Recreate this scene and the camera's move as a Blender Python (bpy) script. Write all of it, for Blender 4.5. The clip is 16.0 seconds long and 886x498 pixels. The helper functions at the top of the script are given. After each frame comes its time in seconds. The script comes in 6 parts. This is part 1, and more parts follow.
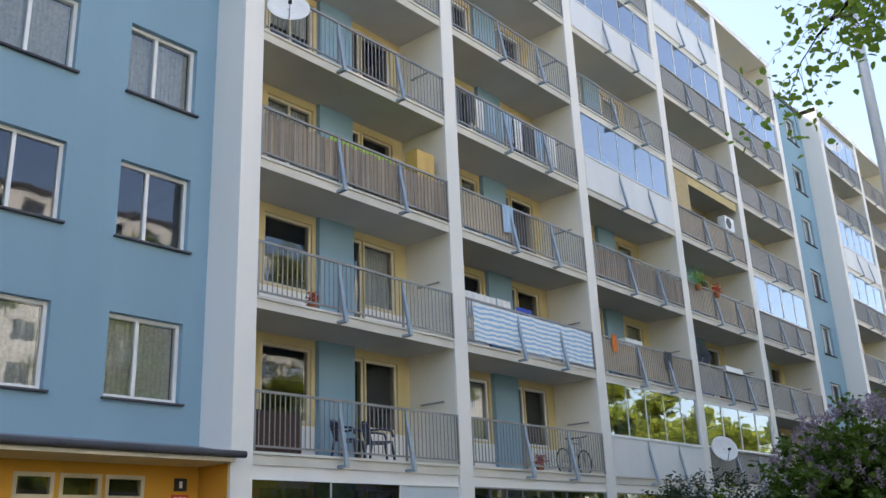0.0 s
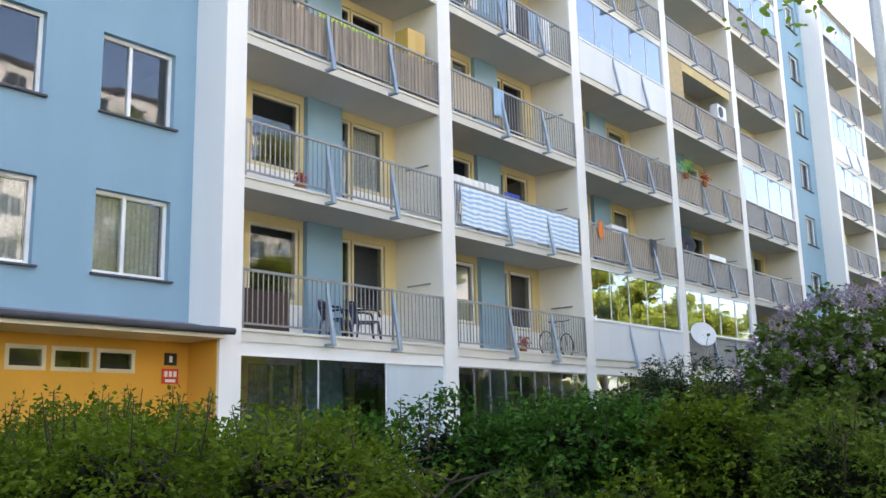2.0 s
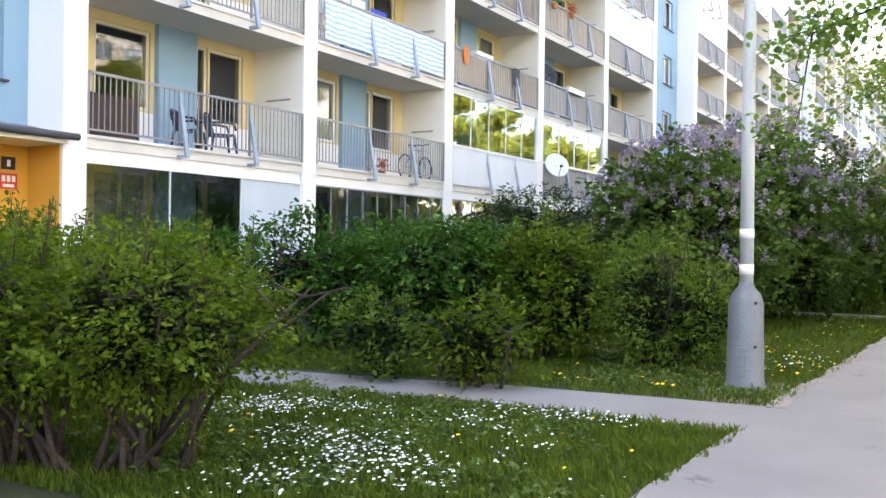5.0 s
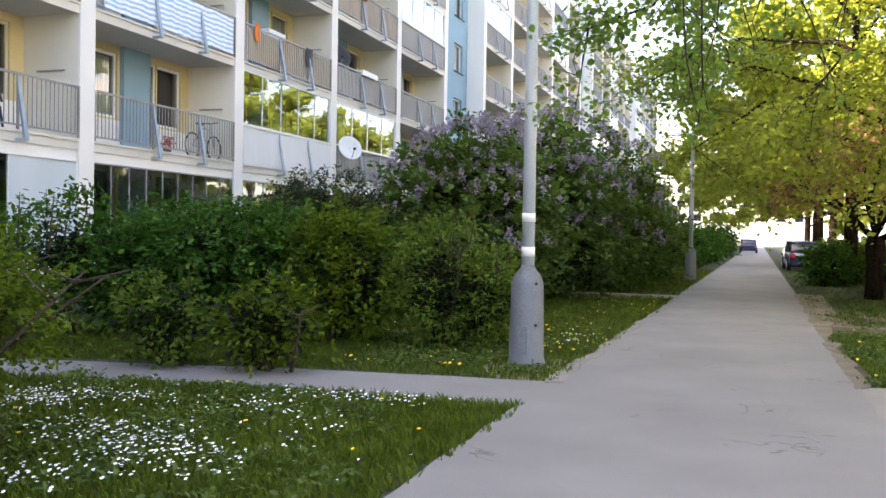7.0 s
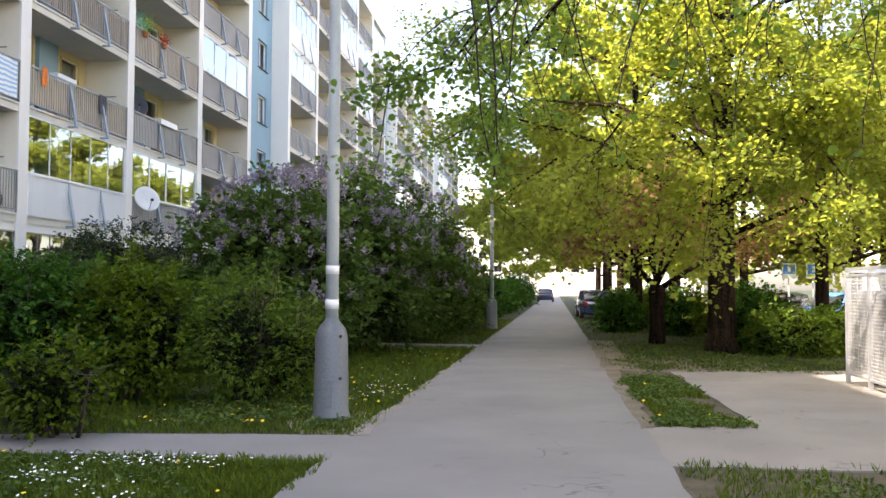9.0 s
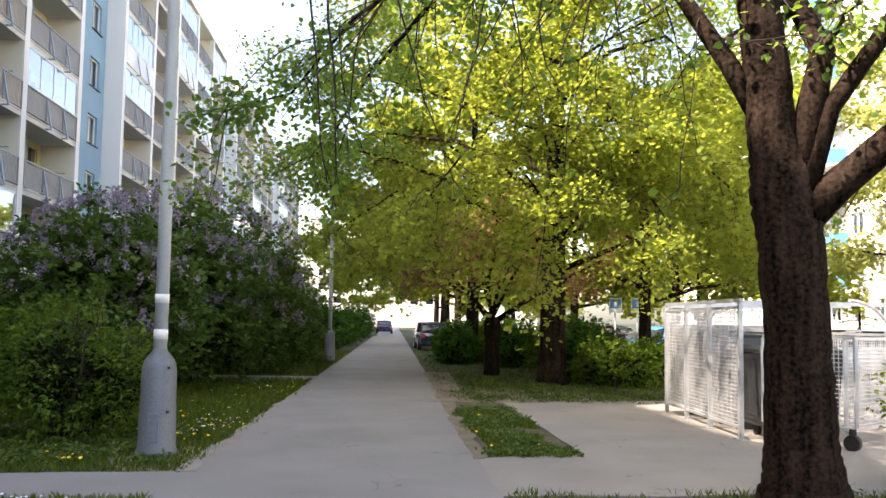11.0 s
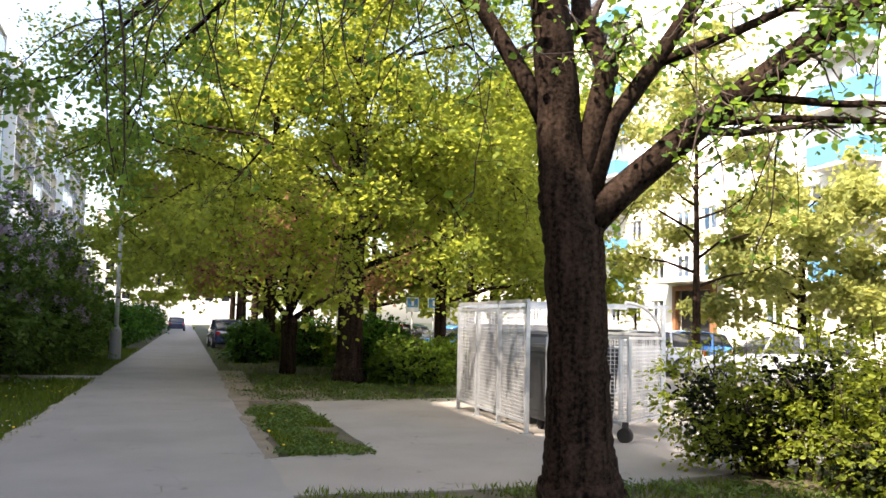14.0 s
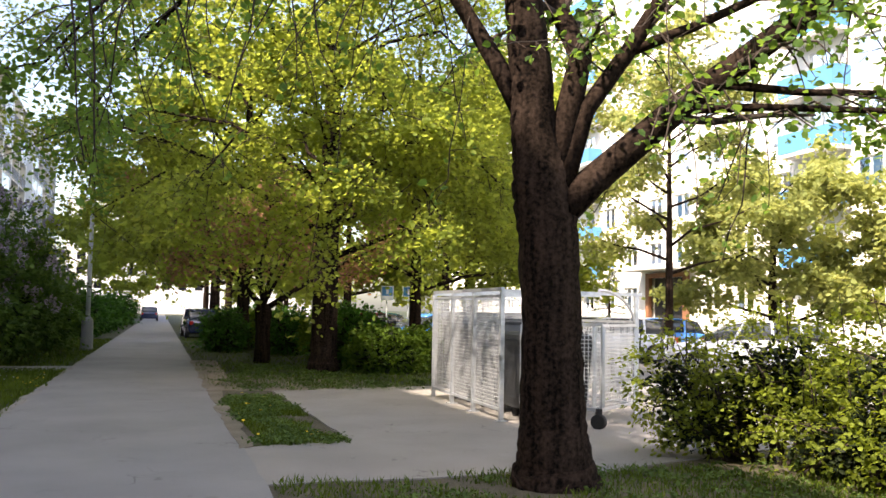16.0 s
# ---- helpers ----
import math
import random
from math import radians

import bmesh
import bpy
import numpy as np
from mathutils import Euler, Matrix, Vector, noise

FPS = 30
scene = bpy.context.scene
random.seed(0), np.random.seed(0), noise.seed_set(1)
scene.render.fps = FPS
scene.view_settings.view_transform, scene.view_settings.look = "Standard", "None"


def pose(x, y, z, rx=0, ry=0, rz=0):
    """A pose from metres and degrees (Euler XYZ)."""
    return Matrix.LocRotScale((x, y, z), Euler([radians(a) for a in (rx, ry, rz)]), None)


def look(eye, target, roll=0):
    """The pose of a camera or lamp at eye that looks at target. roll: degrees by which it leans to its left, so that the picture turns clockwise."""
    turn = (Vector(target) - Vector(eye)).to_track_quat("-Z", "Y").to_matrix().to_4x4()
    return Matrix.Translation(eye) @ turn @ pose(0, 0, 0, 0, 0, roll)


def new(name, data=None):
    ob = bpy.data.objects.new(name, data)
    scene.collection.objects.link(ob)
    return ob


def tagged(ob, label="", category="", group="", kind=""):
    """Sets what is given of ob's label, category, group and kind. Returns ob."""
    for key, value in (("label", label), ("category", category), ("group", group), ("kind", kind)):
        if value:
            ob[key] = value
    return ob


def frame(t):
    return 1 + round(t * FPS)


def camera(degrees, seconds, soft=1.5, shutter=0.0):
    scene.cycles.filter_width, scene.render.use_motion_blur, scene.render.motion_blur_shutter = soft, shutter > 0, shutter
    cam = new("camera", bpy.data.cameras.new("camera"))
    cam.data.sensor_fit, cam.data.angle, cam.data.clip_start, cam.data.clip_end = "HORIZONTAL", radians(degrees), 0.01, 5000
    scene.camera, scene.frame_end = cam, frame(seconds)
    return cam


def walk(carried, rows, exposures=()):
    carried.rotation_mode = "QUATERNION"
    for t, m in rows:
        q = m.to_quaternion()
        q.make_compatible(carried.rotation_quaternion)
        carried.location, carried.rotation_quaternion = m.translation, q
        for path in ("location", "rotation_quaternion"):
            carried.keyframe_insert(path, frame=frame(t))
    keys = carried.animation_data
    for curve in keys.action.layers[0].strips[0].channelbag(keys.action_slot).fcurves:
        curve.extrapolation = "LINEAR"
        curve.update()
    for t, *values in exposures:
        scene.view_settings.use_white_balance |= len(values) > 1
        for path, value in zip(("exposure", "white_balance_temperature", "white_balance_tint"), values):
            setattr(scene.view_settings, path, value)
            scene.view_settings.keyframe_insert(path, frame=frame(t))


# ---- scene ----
cam = camera(52.0, 16.0, soft=1.55)
PATH = [
    (0.0, pose(-0.063, -0.039, 1.565, 108.515, 2.275, 40.975)),
    (0.5, pose(-0.063, -0.038, 1.565, 106.899, 2.317, 40.871)),
    (1.0, pose(-0.064, -0.037, 1.565, 105.015, 2.060, 40.631)),
    (1.5, pose(-0.064, -0.035, 1.565, 102.919, 1.692, 40.190)),
    (2.0, pose(-0.065, -0.034, 1.565, 101.144, 1.339, 39.968)),
    (2.5, pose(-0.064, -0.033, 1.565, 99.424, 0.965, 39.440)),
    (3.0, pose(-0.063, -0.031, 1.565, 96.823, 0.605, 38.482)),
    (5.5, pose(-0.041, -0.015, 1.565, 89.195, -0.954, 28.154)),
    (6.0, pose(-0.033, -0.011, 1.565, 89.125, -1.013, 24.837)),
    (6.5, pose(-0.025, -0.007, 1.565, 88.961, -0.992, 21.256)),
    (7.0, pose(-0.017, -0.004, 1.565, 88.971, -1.006, 18.010)),
    (7.5, pose(-0.009, -0.002, 1.565, 90.106, -0.995, 15.161)),
    (8.0, pose(-0.002, -0.000, 1.565, 91.366, -0.576, 12.201)),
    (8.5, pose(0.007, 0.001, 1.565, 91.737, -0.490, 8.941)),
    (9.0, pose(0.015, 0.002, 1.565, 92.411, -0.337, 5.866)),
    (11.5, pose(0.048, 0.002, 1.565, 94.671, -0.962, -6.609)),
    (12.0, pose(0.054, 0.001, 1.565, 94.650, -0.951, -9.077)),
    (12.5, pose(0.060, -0.000, 1.565, 94.651, -1.092, -11.494)),
    (13.0, pose(0.065, -0.002, 1.565, 94.751, -1.076, -13.489)),
    (13.5, pose(0.070, -0.003, 1.565, 94.676, -1.176, -15.180)),
    (14.0, pose(0.074, -0.004, 1.565, 94.622, -1.341, -16.826)),
    (14.5, pose(0.078, -0.005, 1.565, 94.687, -1.294, -18.461)),
    (15.0, pose(0.082, -0.006, 1.565, 94.292, -1.334, -20.045)),
    (15.5, pose(0.083, -0.007, 1.565, 94.159, -1.182, -20.238)),
    (16.0, pose(0.078, -0.005, 1.565, 93.918, -1.051, -18.403)),
]
EXPOSURES = [(0.0, 1.74, 7000, 14), (1.5, 2.12, 7000, 14), (2.0, 2.44, 7100, 15), (3.0, 2.82, 7350, 18), (5.5, 3.15, 7500, 19), (7.0, 2.66, 7550, 19), (9.0, 2.42, 7550, 19), (11.5, 2.15, 7400, 18), (14.5, 1.98, 7300, 17), (16.0, 1.82, 7250, 17)]
walk(cam, PATH, EXPOSURES)

# ---- world and sun ----
SUN_FROM = Vector((-1.0, -0.42, 1.234)).normalized()
world = bpy.data.worlds.new("sky")
scene.world = world
world.use_nodes = True
_n = world.node_tree.nodes
_sky = _n.new("ShaderNodeTexSky")
_sky.sky_type = "NISHITA"
_sky.sun_disc = False
_sky.sun_elevation = math.asin(SUN_FROM.z)
_sky.sun_rotation = math.atan2(SUN_FROM.x, SUN_FROM.y)
_sky.air_density, _sky.dust_density, _sky.ozone_density = 1.0, 2.5, 1.0
_n["Background"].inputs["Strength"].default_value = 0.15
world.node_tree.links.new(_sky.outputs[0], _n["Background"].inputs["Color"])
sun = new("sun", bpy.data.lights.new("sun", "SUN"))
sun.data.energy, sun.data.angle, sun.data.color = 4.3, radians(0.55), (1.0, 0.93, 0.82)
sun.matrix_world = look(SUN_FROM * 100, (0, 0, 0))


# ---- materials ----
def material(name, colour, rough=0.8, metal=0.0, vary=0.12, scale=6.0, grain=60.0, bump=0.15, spec=0.4, streak=False, islands=0.0, objects=0.0):
    """Procedural paint, plaster, metal or wood: two scales of colour variation and a fine relief."""
    m = bpy.data.materials.new(name)
    m.use_nodes = True
    t, b = m.node_tree, m.node_tree.nodes["Principled BSDF"]
    co = t.nodes.new("ShaderNodeTexCoord")
    big, fine = t.nodes.new("ShaderNodeTexNoise"), t.nodes.new("ShaderNodeTexNoise")
    big.inputs["Scale"].default_value, fine.inputs["Scale"].default_value = scale, grain
    big.inputs["Detail"].default_value, fine.inputs["Detail"].default_value = 5.0, 3.0
    if streak:
        mp = t.nodes.new("ShaderNodeMapping")
        mp.inputs["Scale"].default_value = (1.0, 1.0, 0.12)
        t.links.new(co.outputs["Object"], mp.inputs[0])
        t.links.new(mp.outputs[0], big.inputs["Vector"])
    else:
        t.links.new(co.outputs["Object"], big.inputs["Vector"])
    t.links.new(co.outputs["Object"], fine.inputs["Vector"])
    add = t.nodes.new("ShaderNodeMath")
    add.operation = "ADD"
    t.links.new(big.outputs["Fac"], add.inputs[0])
    t.links.new(fine.outputs["Fac"], add.inputs[1])
    total = add.outputs[0]
    lo, hi = 0.75, 1.25
    if islands or objects:
        rnd = t.nodes.new("ShaderNodeNewGeometry") if islands else t.nodes.new("ShaderNodeObjectInfo")
        ma = t.nodes.new("ShaderNodeMath")
        ma.operation = "MULTIPLY_ADD"
        ma.inputs[1].default_value = islands or objects
        t.links.new(rnd.outputs["Random Per Island" if islands else "Random"], ma.inputs[0])
        t.links.new(total, ma.inputs[2])
        total = ma.outputs[0]
        hi += islands or objects
    rng = t.nodes.new("ShaderNodeMapRange")
    for key, v in (("From Min", lo), ("From Max", hi), ("To Min", 0.0), ("To Max", 1.0)):
        rng.inputs[key].default_value = v
    t.links.new(total, rng.inputs["Value"])
    mix = t.nodes.new("ShaderNodeMix")
    mix.data_type = "RGBA"
    c2 = colour if isinstance(colour[0], tuple) else (tuple(c * (1 - vary) for c in colour), tuple(min(1.0, c * (1 + vary)) for c in colour))
    mix.inputs[6].default_value, mix.inputs[7].default_value = (*c2[0], 1), (*c2[1], 1)
    t.links.new(rng.outputs["Result"], mix.inputs[0])
    t.links.new(mix.outputs[2], b.inputs["Base Color"])
    b.inputs["Roughness"].default_value, b.inputs["Metallic"].default_value = rough, metal
    b.inputs["Specular IOR Level"].default_value = spec
    if bump:
        bu = t.nodes.new("ShaderNodeBump")
        bu.inputs["Strength"].default_value, bu.inputs["Distance"].default_value = bump, 0.01
        t.links.new(fine.outputs["Fac"], bu.inputs["Height"])
        t.links.new(bu.outputs["Normal"], b.inputs["Normal"])
    return m


def leaf_material(name, dark, light, through_colour, share=0.45, rough=0.6):
    """A leaf: diffuse and glossy above, light coming through from behind, each leaf a little different."""
    m = bpy.data.materials.new(name)
    m.use_nodes = True
    t, b = m.node_tree, m.node_tree.nodes["Principled BSDF"]
    geo = t.nodes.new("ShaderNodeNewGeometry")
    nz, co = t.nodes.new("ShaderNodeTexNoise"), t.nodes.new("ShaderNodeTexCoord")
    nz.inputs["Scale"].default_value = 2.2
    t.links.new(co.outputs["Object"], nz.inputs["Vector"])
    ma = t.nodes.new("ShaderNodeMath")
    ma.operation = "MULTIPLY_ADD"
    ma.inputs[1].default_value = 0.6
    t.links.new(geo.outputs["Random Per Island"], ma.inputs[0])
    t.links.new(nz.outputs["Fac"], ma.inputs[2])
    rng = t.nodes.new("ShaderNodeMapRange")
    rng.inputs["From Min"].default_value, rng.inputs["From Max"].default_value = 0.35, 1.1
    t.links.new(ma.outputs[0], rng.inputs["Value"])
    mix = t.nodes.new("ShaderNodeMix")
    mix.data_type = "RGBA"
    mix.inputs[6].default_value, mix.inputs[7].default_value = (*dark, 1), (*light, 1)
    t.links.new(rng.outputs["Result"], mix.inputs[0])
    t.links.new(mix.outputs[2], b.inputs["Base Color"])
    b.inputs["Roughness"].default_value = rough
    b.inputs["Specular IOR Level"].default_value = 0.12
    tr = t.nodes.new("ShaderNodeBsdfTranslucent")
    tr.inputs["Color"].default_value = (*through_colour, 1)
    ms = t.nodes.new("ShaderNodeMixShader")
    ms.inputs[0].default_value = share
    t.links.new(b.outputs[0], ms.inputs[1])
    t.links.new(tr.outputs[0], ms.inputs[2])
    t.links.new(ms.outputs[0], t.nodes["Material Output"].inputs["Surface"])
    return m


def glass_material(name, tint, rough=0.02, clear=0.35, wavy=0.02):
    """A window pane: a mirror-like coat over a partly see-through tinted sheet."""
    m = bpy.data.materials.new(name)
    m.use_nodes = True
    t = m.node_tree
    t.nodes.remove(t.nodes["Principled BSDF"])
    gl, tp, fr, ms = (t.nodes.new("ShaderNodeBsdf" + k) for k in ("Glossy", "Transparent", "Diffuse", "Transparent"))
    t.nodes.remove(ms)
    t.nodes.remove(fr)
    gl.inputs["Roughness"].default_value = rough
    gl.inputs["Color"].default_value = (0.92, 0.95, 1.0, 1)
    tp.inputs["Color"].default_value = (*tint, 1)
    fres = t.nodes.new("ShaderNodeFresnel")
    fres.inputs["IOR"].default_value = 1.55
    ad = t.nodes.new("ShaderNodeMath")
    ad.operation, ad.use_clamp = "ADD", True
    ad.inputs[1].default_value = clear
    t.links.new(fres.outputs[0], ad.inputs[0])
    ms = t.nodes.new("ShaderNodeMixShader")
    t.links.new(ad.outputs[0], ms.inputs[0])
    t.links.new(tp.outputs[0], ms.inputs[1])
    t.links.new(gl.outputs[0], ms.inputs[2])
    nz, bu, co = t.nodes.new("ShaderNodeTexNoise"), t.nodes.new("ShaderNodeBump"), t.nodes.new("ShaderNodeTexCoord")
    nz.inputs["Scale"].default_value = 1.3
    t.links.new(co.outputs["Object"], nz.inputs["Vector"])
    bu.inputs["Strength"].default_value, bu.inputs["Distance"].default_value = wavy, 0.1
    t.links.new(nz.outputs["Fac"], bu.inputs["Height"])
    t.links.new(bu.outputs[0], gl.inputs["Normal"])
    t.links.new(ms.outputs[0], t.nodes["Material Output"].inputs["Surface"])
    return m


BLUE = material("blue_render", (0.23, 0.37, 0.46), 0.9, vary=0.07, scale=0.5, grain=90, streak=True)
WHITE = material("white_render", (0.80, 0.78, 0.74), 0.9, vary=0.06, scale=0.6, grain=90, streak=True)
CREAM = material("cream_render", (0.78, 0.73, 0.62), 0.9, vary=0.06, scale=0.7, grain=80)
YELLOW = material("pale_yellow_render", (0.64, 0.52, 0.27), 0.9, vary=0.05, scale=0.7, grain=80)
OCHRE = material("ochre_render", (0.68, 0.35, 0.05), 0.9, vary=0.06, scale=0.8, grain=90)
SOFFIT = material("concrete_soffit", (0.56, 0.54, 0.51), 0.9, vary=0.08, scale=0.9, grain=70)
FASCIA = material("painted_fascia", (0.66, 0.63, 0.56), 0.8, vary=0.09, scale=1.2, grain=60, streak=True)
STEEL = material("grey_painted_steel", (0.29, 0.285, 0.28), 0.5, 0.3, vary=0.15, scale=3, grain=120)
BRACE = material("blue_grey_steel", (0.30, 0.36, 0.42), 0.45, 0.4, vary=0.12, scale=3, grain=100)
GALV = material("galvanised_steel", (0.50, 0.53, 0.56), 0.42, 0.75, vary=0.18, scale=9, grain=150, bump=0.1)
PVC = material("white_plastic_frame", (0.78, 0.78, 0.76), 0.35, vary=0.04, scale=3, bump=0.03)
WOODFRAME = material("cream_wooden_frame", (0.62, 0.55, 0.40), 0.55, vary=0.1, scale=3, bump=0.05)
# near-black walls: the dimness of unlit rooms is put into the colour
DARKROOM = material("painted_dim_room", (0.05, 0.05, 0.055), 0.9, vary=0.3, scale=0.7)
CURTAIN = material("net_curtain", (0.62, 0.62, 0.60), 0.95, vary=0.2, scale=14, grain=40, bump=0.3)
PANE = glass_material("window_glass", (0.66, 0.70, 0.70), clear=0.05)
GLAZE = glass_material("balcony_glass", (0.72, 0.80, 0.84), clear=0.30)
GREYPANEL = material("grey_sheet", (0.43, 0.415, 0.385), 0.6, vary=0.12, scale=1.3, grain=60)
TANPANEL = material("tan_mat", (0.50, 0.41, 0.30), 0.85, vary=0.18, scale=2.0, grain=70, streak=True)
REED = material("weathered_reed", ((0.20, 0.150, 0.11), (0.50, 0.40, 0.30)), 0.9, scale=9.0, grain=80, streak=True, islands=0.6)
WHITEPANEL = material("white_sheet", (0.70, 0.71, 0.72), 0.55, vary=0.06, scale=1.2, grain=60, streak=True)
ROOFING = material("dark_roofing", (0.07, 0.07, 0.08), 0.7, vary=0.3, scale=2.0, grain=50)
ASPHALT = material("grey_asphalt", (0.20, 0.195, 0.188), 0.92, vary=0.13, scale=0.7, grain=140, bump=0.5)
PAVING = material("concrete_paving", (0.23, 0.215, 0.195), 0.92, vary=0.15, scale=0.8, grain=90, bump=0.4)


def cracked(m, scale, strength):
    """Adds a net of thin worn cracks to a paving material."""
    t, b = m.node_tree, m.node_tree.nodes["Principled BSDF"]
    src = b.inputs["Base Color"].links[0].from_socket
    co, vo, nz = t.nodes.new("ShaderNodeTexCoord"), t.nodes.new("ShaderNodeTexVoronoi"), t.nodes.new("ShaderNodeTexNoise")
    vo.feature = "DISTANCE_TO_EDGE"
    vo.inputs["Scale"].default_value, nz.inputs["Scale"].default_value = scale, 1.1
    wob, ad = t.nodes.new("ShaderNodeTexNoise"), t.nodes.new("ShaderNodeVectorMath")
    wob.inputs["Scale"].default_value = 3.0
    ad.operation = "ADD"
    t.links.new(co.outputs["Object"], wob.inputs["Vector"])
    t.links.new(co.outputs["Object"], ad.inputs[0])
    t.links.new(wob.outputs["Color"], ad.inputs[1])
    t.links.new(ad.outputs[0], vo.inputs["Vector"])
    t.links.new(co.outputs["Object"], nz.inputs["Vector"])
    r1, r2, mu = t.nodes.new("ShaderNodeMapRange"), t.nodes.new("ShaderNodeMapRange"), t.nodes.new("ShaderNodeMath")
    for key, v in (("From Min", 0.0), ("From Max", 0.012), ("To Min", 1.0), ("To Max", 0.0)):
        r1.inputs[key].default_value = v
    for key, v in (("From Min", 0.5), ("From Max", 0.62), ("To Min", 0.0), ("To Max", strength)):
        r2.inputs[key].default_value = v
    t.links.new(vo.outputs["Distance"], r1.inputs["Value"])
    t.links.new(nz.outputs["Fac"], r2.inputs["Value"])
    mu.operation = "MULTIPLY"
    t.links.new(r1.outputs[0], mu.inputs[0])
    t.links.new(r2.outputs[0], mu.inputs[1])
    mix = t.nodes.new("ShaderNodeMix")
    mix.data_type = "RGBA"
    mix.inputs[7].default_value = (0.06, 0.055, 0.045, 1)
    t.links.new(mu.outputs[0], mix.inputs[0])
    t.links.new(src, mix.inputs[6])
    t.links.new(mix.outputs[2], b.inputs["Base Color"])
    return m


cracked(ASPHALT, 0.55, 0.7)
cracked(PAVING, 0.9, 0.8)
BARK = material("rough_bark", ((0.0025, 0.0017, 0.0013), (0.036, 0.024, 0.018)), 0.95, scale=12.0, grain=26, bump=1.0, streak=True)
BARK.node_tree.nodes["Principled BSDF"].inputs["Specular IOR Level"].default_value = 0.05
TWIG = material("twig_bark", ((0.018, 0.012, 0.009), (0.06, 0.042, 0.032)), 0.9, scale=8, grain=40, bump=0.4)
CABLE = material("black_plastic", (0.02, 0.02, 0.022), 0.5, vary=0.2)


# ---- mesh helpers ----
class Shape:
    """Collects boxes, tubes and sheets for one mesh."""

    def __init__(self):
        self.v, self.f, self.smooth, self.weld = [], [], [], False

    def poly(self, pts):
        i = len(self.v)
        self.v += [tuple(p) for p in pts]
        self.f.append(tuple(range(i, i + len(pts))))

    def box(self, x0, y0, z0, x1, y1, z1):
        return self.hexa([(x0, y0, z0), (x1, y0, z0), (x1, y1, z0), (x0, y1, z0), (x0, y0, z1), (x1, y0, z1), (x1, y1, z1), (x0, y1, z1)])

    def hexa(self, p):
        i = len(self.v)
        self.v += [tuple(q) for q in p]
        self.f += [tuple(i + k for k in q) for q in ((0, 3, 2, 1), (4, 5, 6, 7), (0, 1, 5, 4), (1, 2, 6, 5), (2, 3, 7, 6), (3, 0, 4, 7))]
        return self

    def bar(self, a, b, w, h):
        """A square bar from a to b."""
        a, b = Vector(a), Vector(b)
        d = (b - a).normalized()
        s = d.cross((0, 0, 1)) if abs(d.z) < 0.95 else Vector((1, 0, 0))
        s.normalize()
        u = s.cross(d).normalized()
        return self.hexa([p + s * (w / 2 * i) + u * (h / 2 * j) for p in (a, b) for i, j in ((-1, -1), (1, -1), (1, 1), (-1, 1))])

    def tube(self, pts, radii, sides=8, cap=True):
        pts = [Vector(p) for p in pts]
        i0 = len(self.v)
        ref = Vector((0.31, 0.95, 0.05)).normalized()
        for k, p in enumerate(pts):
            d = (pts[min(k + 1, len(pts) - 1)] - pts[max(k - 1, 0)]).normalized()
            s = d.cross(ref if abs(d.dot(ref)) < 0.9 else Vector((1, 0, 0))).normalized()
            u = d.cross(s)
            for j in range(sides):
                a = 2 * math.pi * j / sides
                self.v.append(tuple(p + (s * math.cos(a) + u * math.sin(a)) * radii[k]))
        for k in range(len(pts) - 1):
            for j in range(sides):
                a, b = i0 + k * sides + j, i0 + k * sides + (j + 1) % sides
                self.smooth.append(len(self.f))
                self.f.append((a, b, b + sides, a + sides))
        if cap:
            self.f.append(tuple(i0 + j for j in reversed(range(sides))))
            self.f.append(tuple(i0 + (len(pts) - 1) * sides + j for j in range(sides)))
        return self

    def mesh(self, name, mat):
        me = bpy.data.meshes.new(name)
        if self.weld:
            seen, order = {}, []
            for q in self.v:
                order.append(seen.setdefault(tuple(round(c, 3) for c in q), len(seen)))
            self.v, self.f = list(seen), [tuple(order[i] for i in f) for f in self.f]
        me.from_pydata(self.v, [], self.f)
        me.materials.append(mat)
        if self.smooth:
            flags = np.zeros(len(self.f), dtype=bool)
            flags[self.smooth] = True
            me.polygons.foreach_set("use_smooth", flags)
        me.update()
        return me


def part(name, shape, mat, parent=None, label="", at=None):
    """Links a shape (or a ready mesh) as one mesh object, under its parent where one is given."""
    me = shape if isinstance(shape, bpy.types.Mesh) else shape.mesh(name, mat)
    ob = new(name, me)
    ob.parent = parent
    if at is not None:
        ob.matrix_basis = at
    return tagged(ob, label)


def empty(name, label, category, at=(0, 0, 0), group="", kind=""):
    ob = new(name)
    ob.location = at
    return tagged(ob, label, category, group, kind)


def thing(name, shape, mat, label, category, group="", kind=""):
    return tagged(part(name, shape, mat), label, category, group, kind)


# ---- ground ----
SOIL = material("grassy_soil", ((0.012, 0.022, 0.006), (0.040, 0.046, 0.017)), 0.95, scale=1.3, grain=45, bump=0.8)
EARTH = material("trodden_earth", ((0.10, 0.085, 0.06), (0.22, 0.185, 0.14)), 0.95, scale=1.5, grain=55, bump=0.8)
g = Shape()
g.poly([(-900, -900, 0), (900, -900, 0), (900, 1500, 0), (-900, 1500, 0)])
tagged(part("ground", g, SOIL), "dark green grassy ground between path and buildings", "ground", kind="structure")


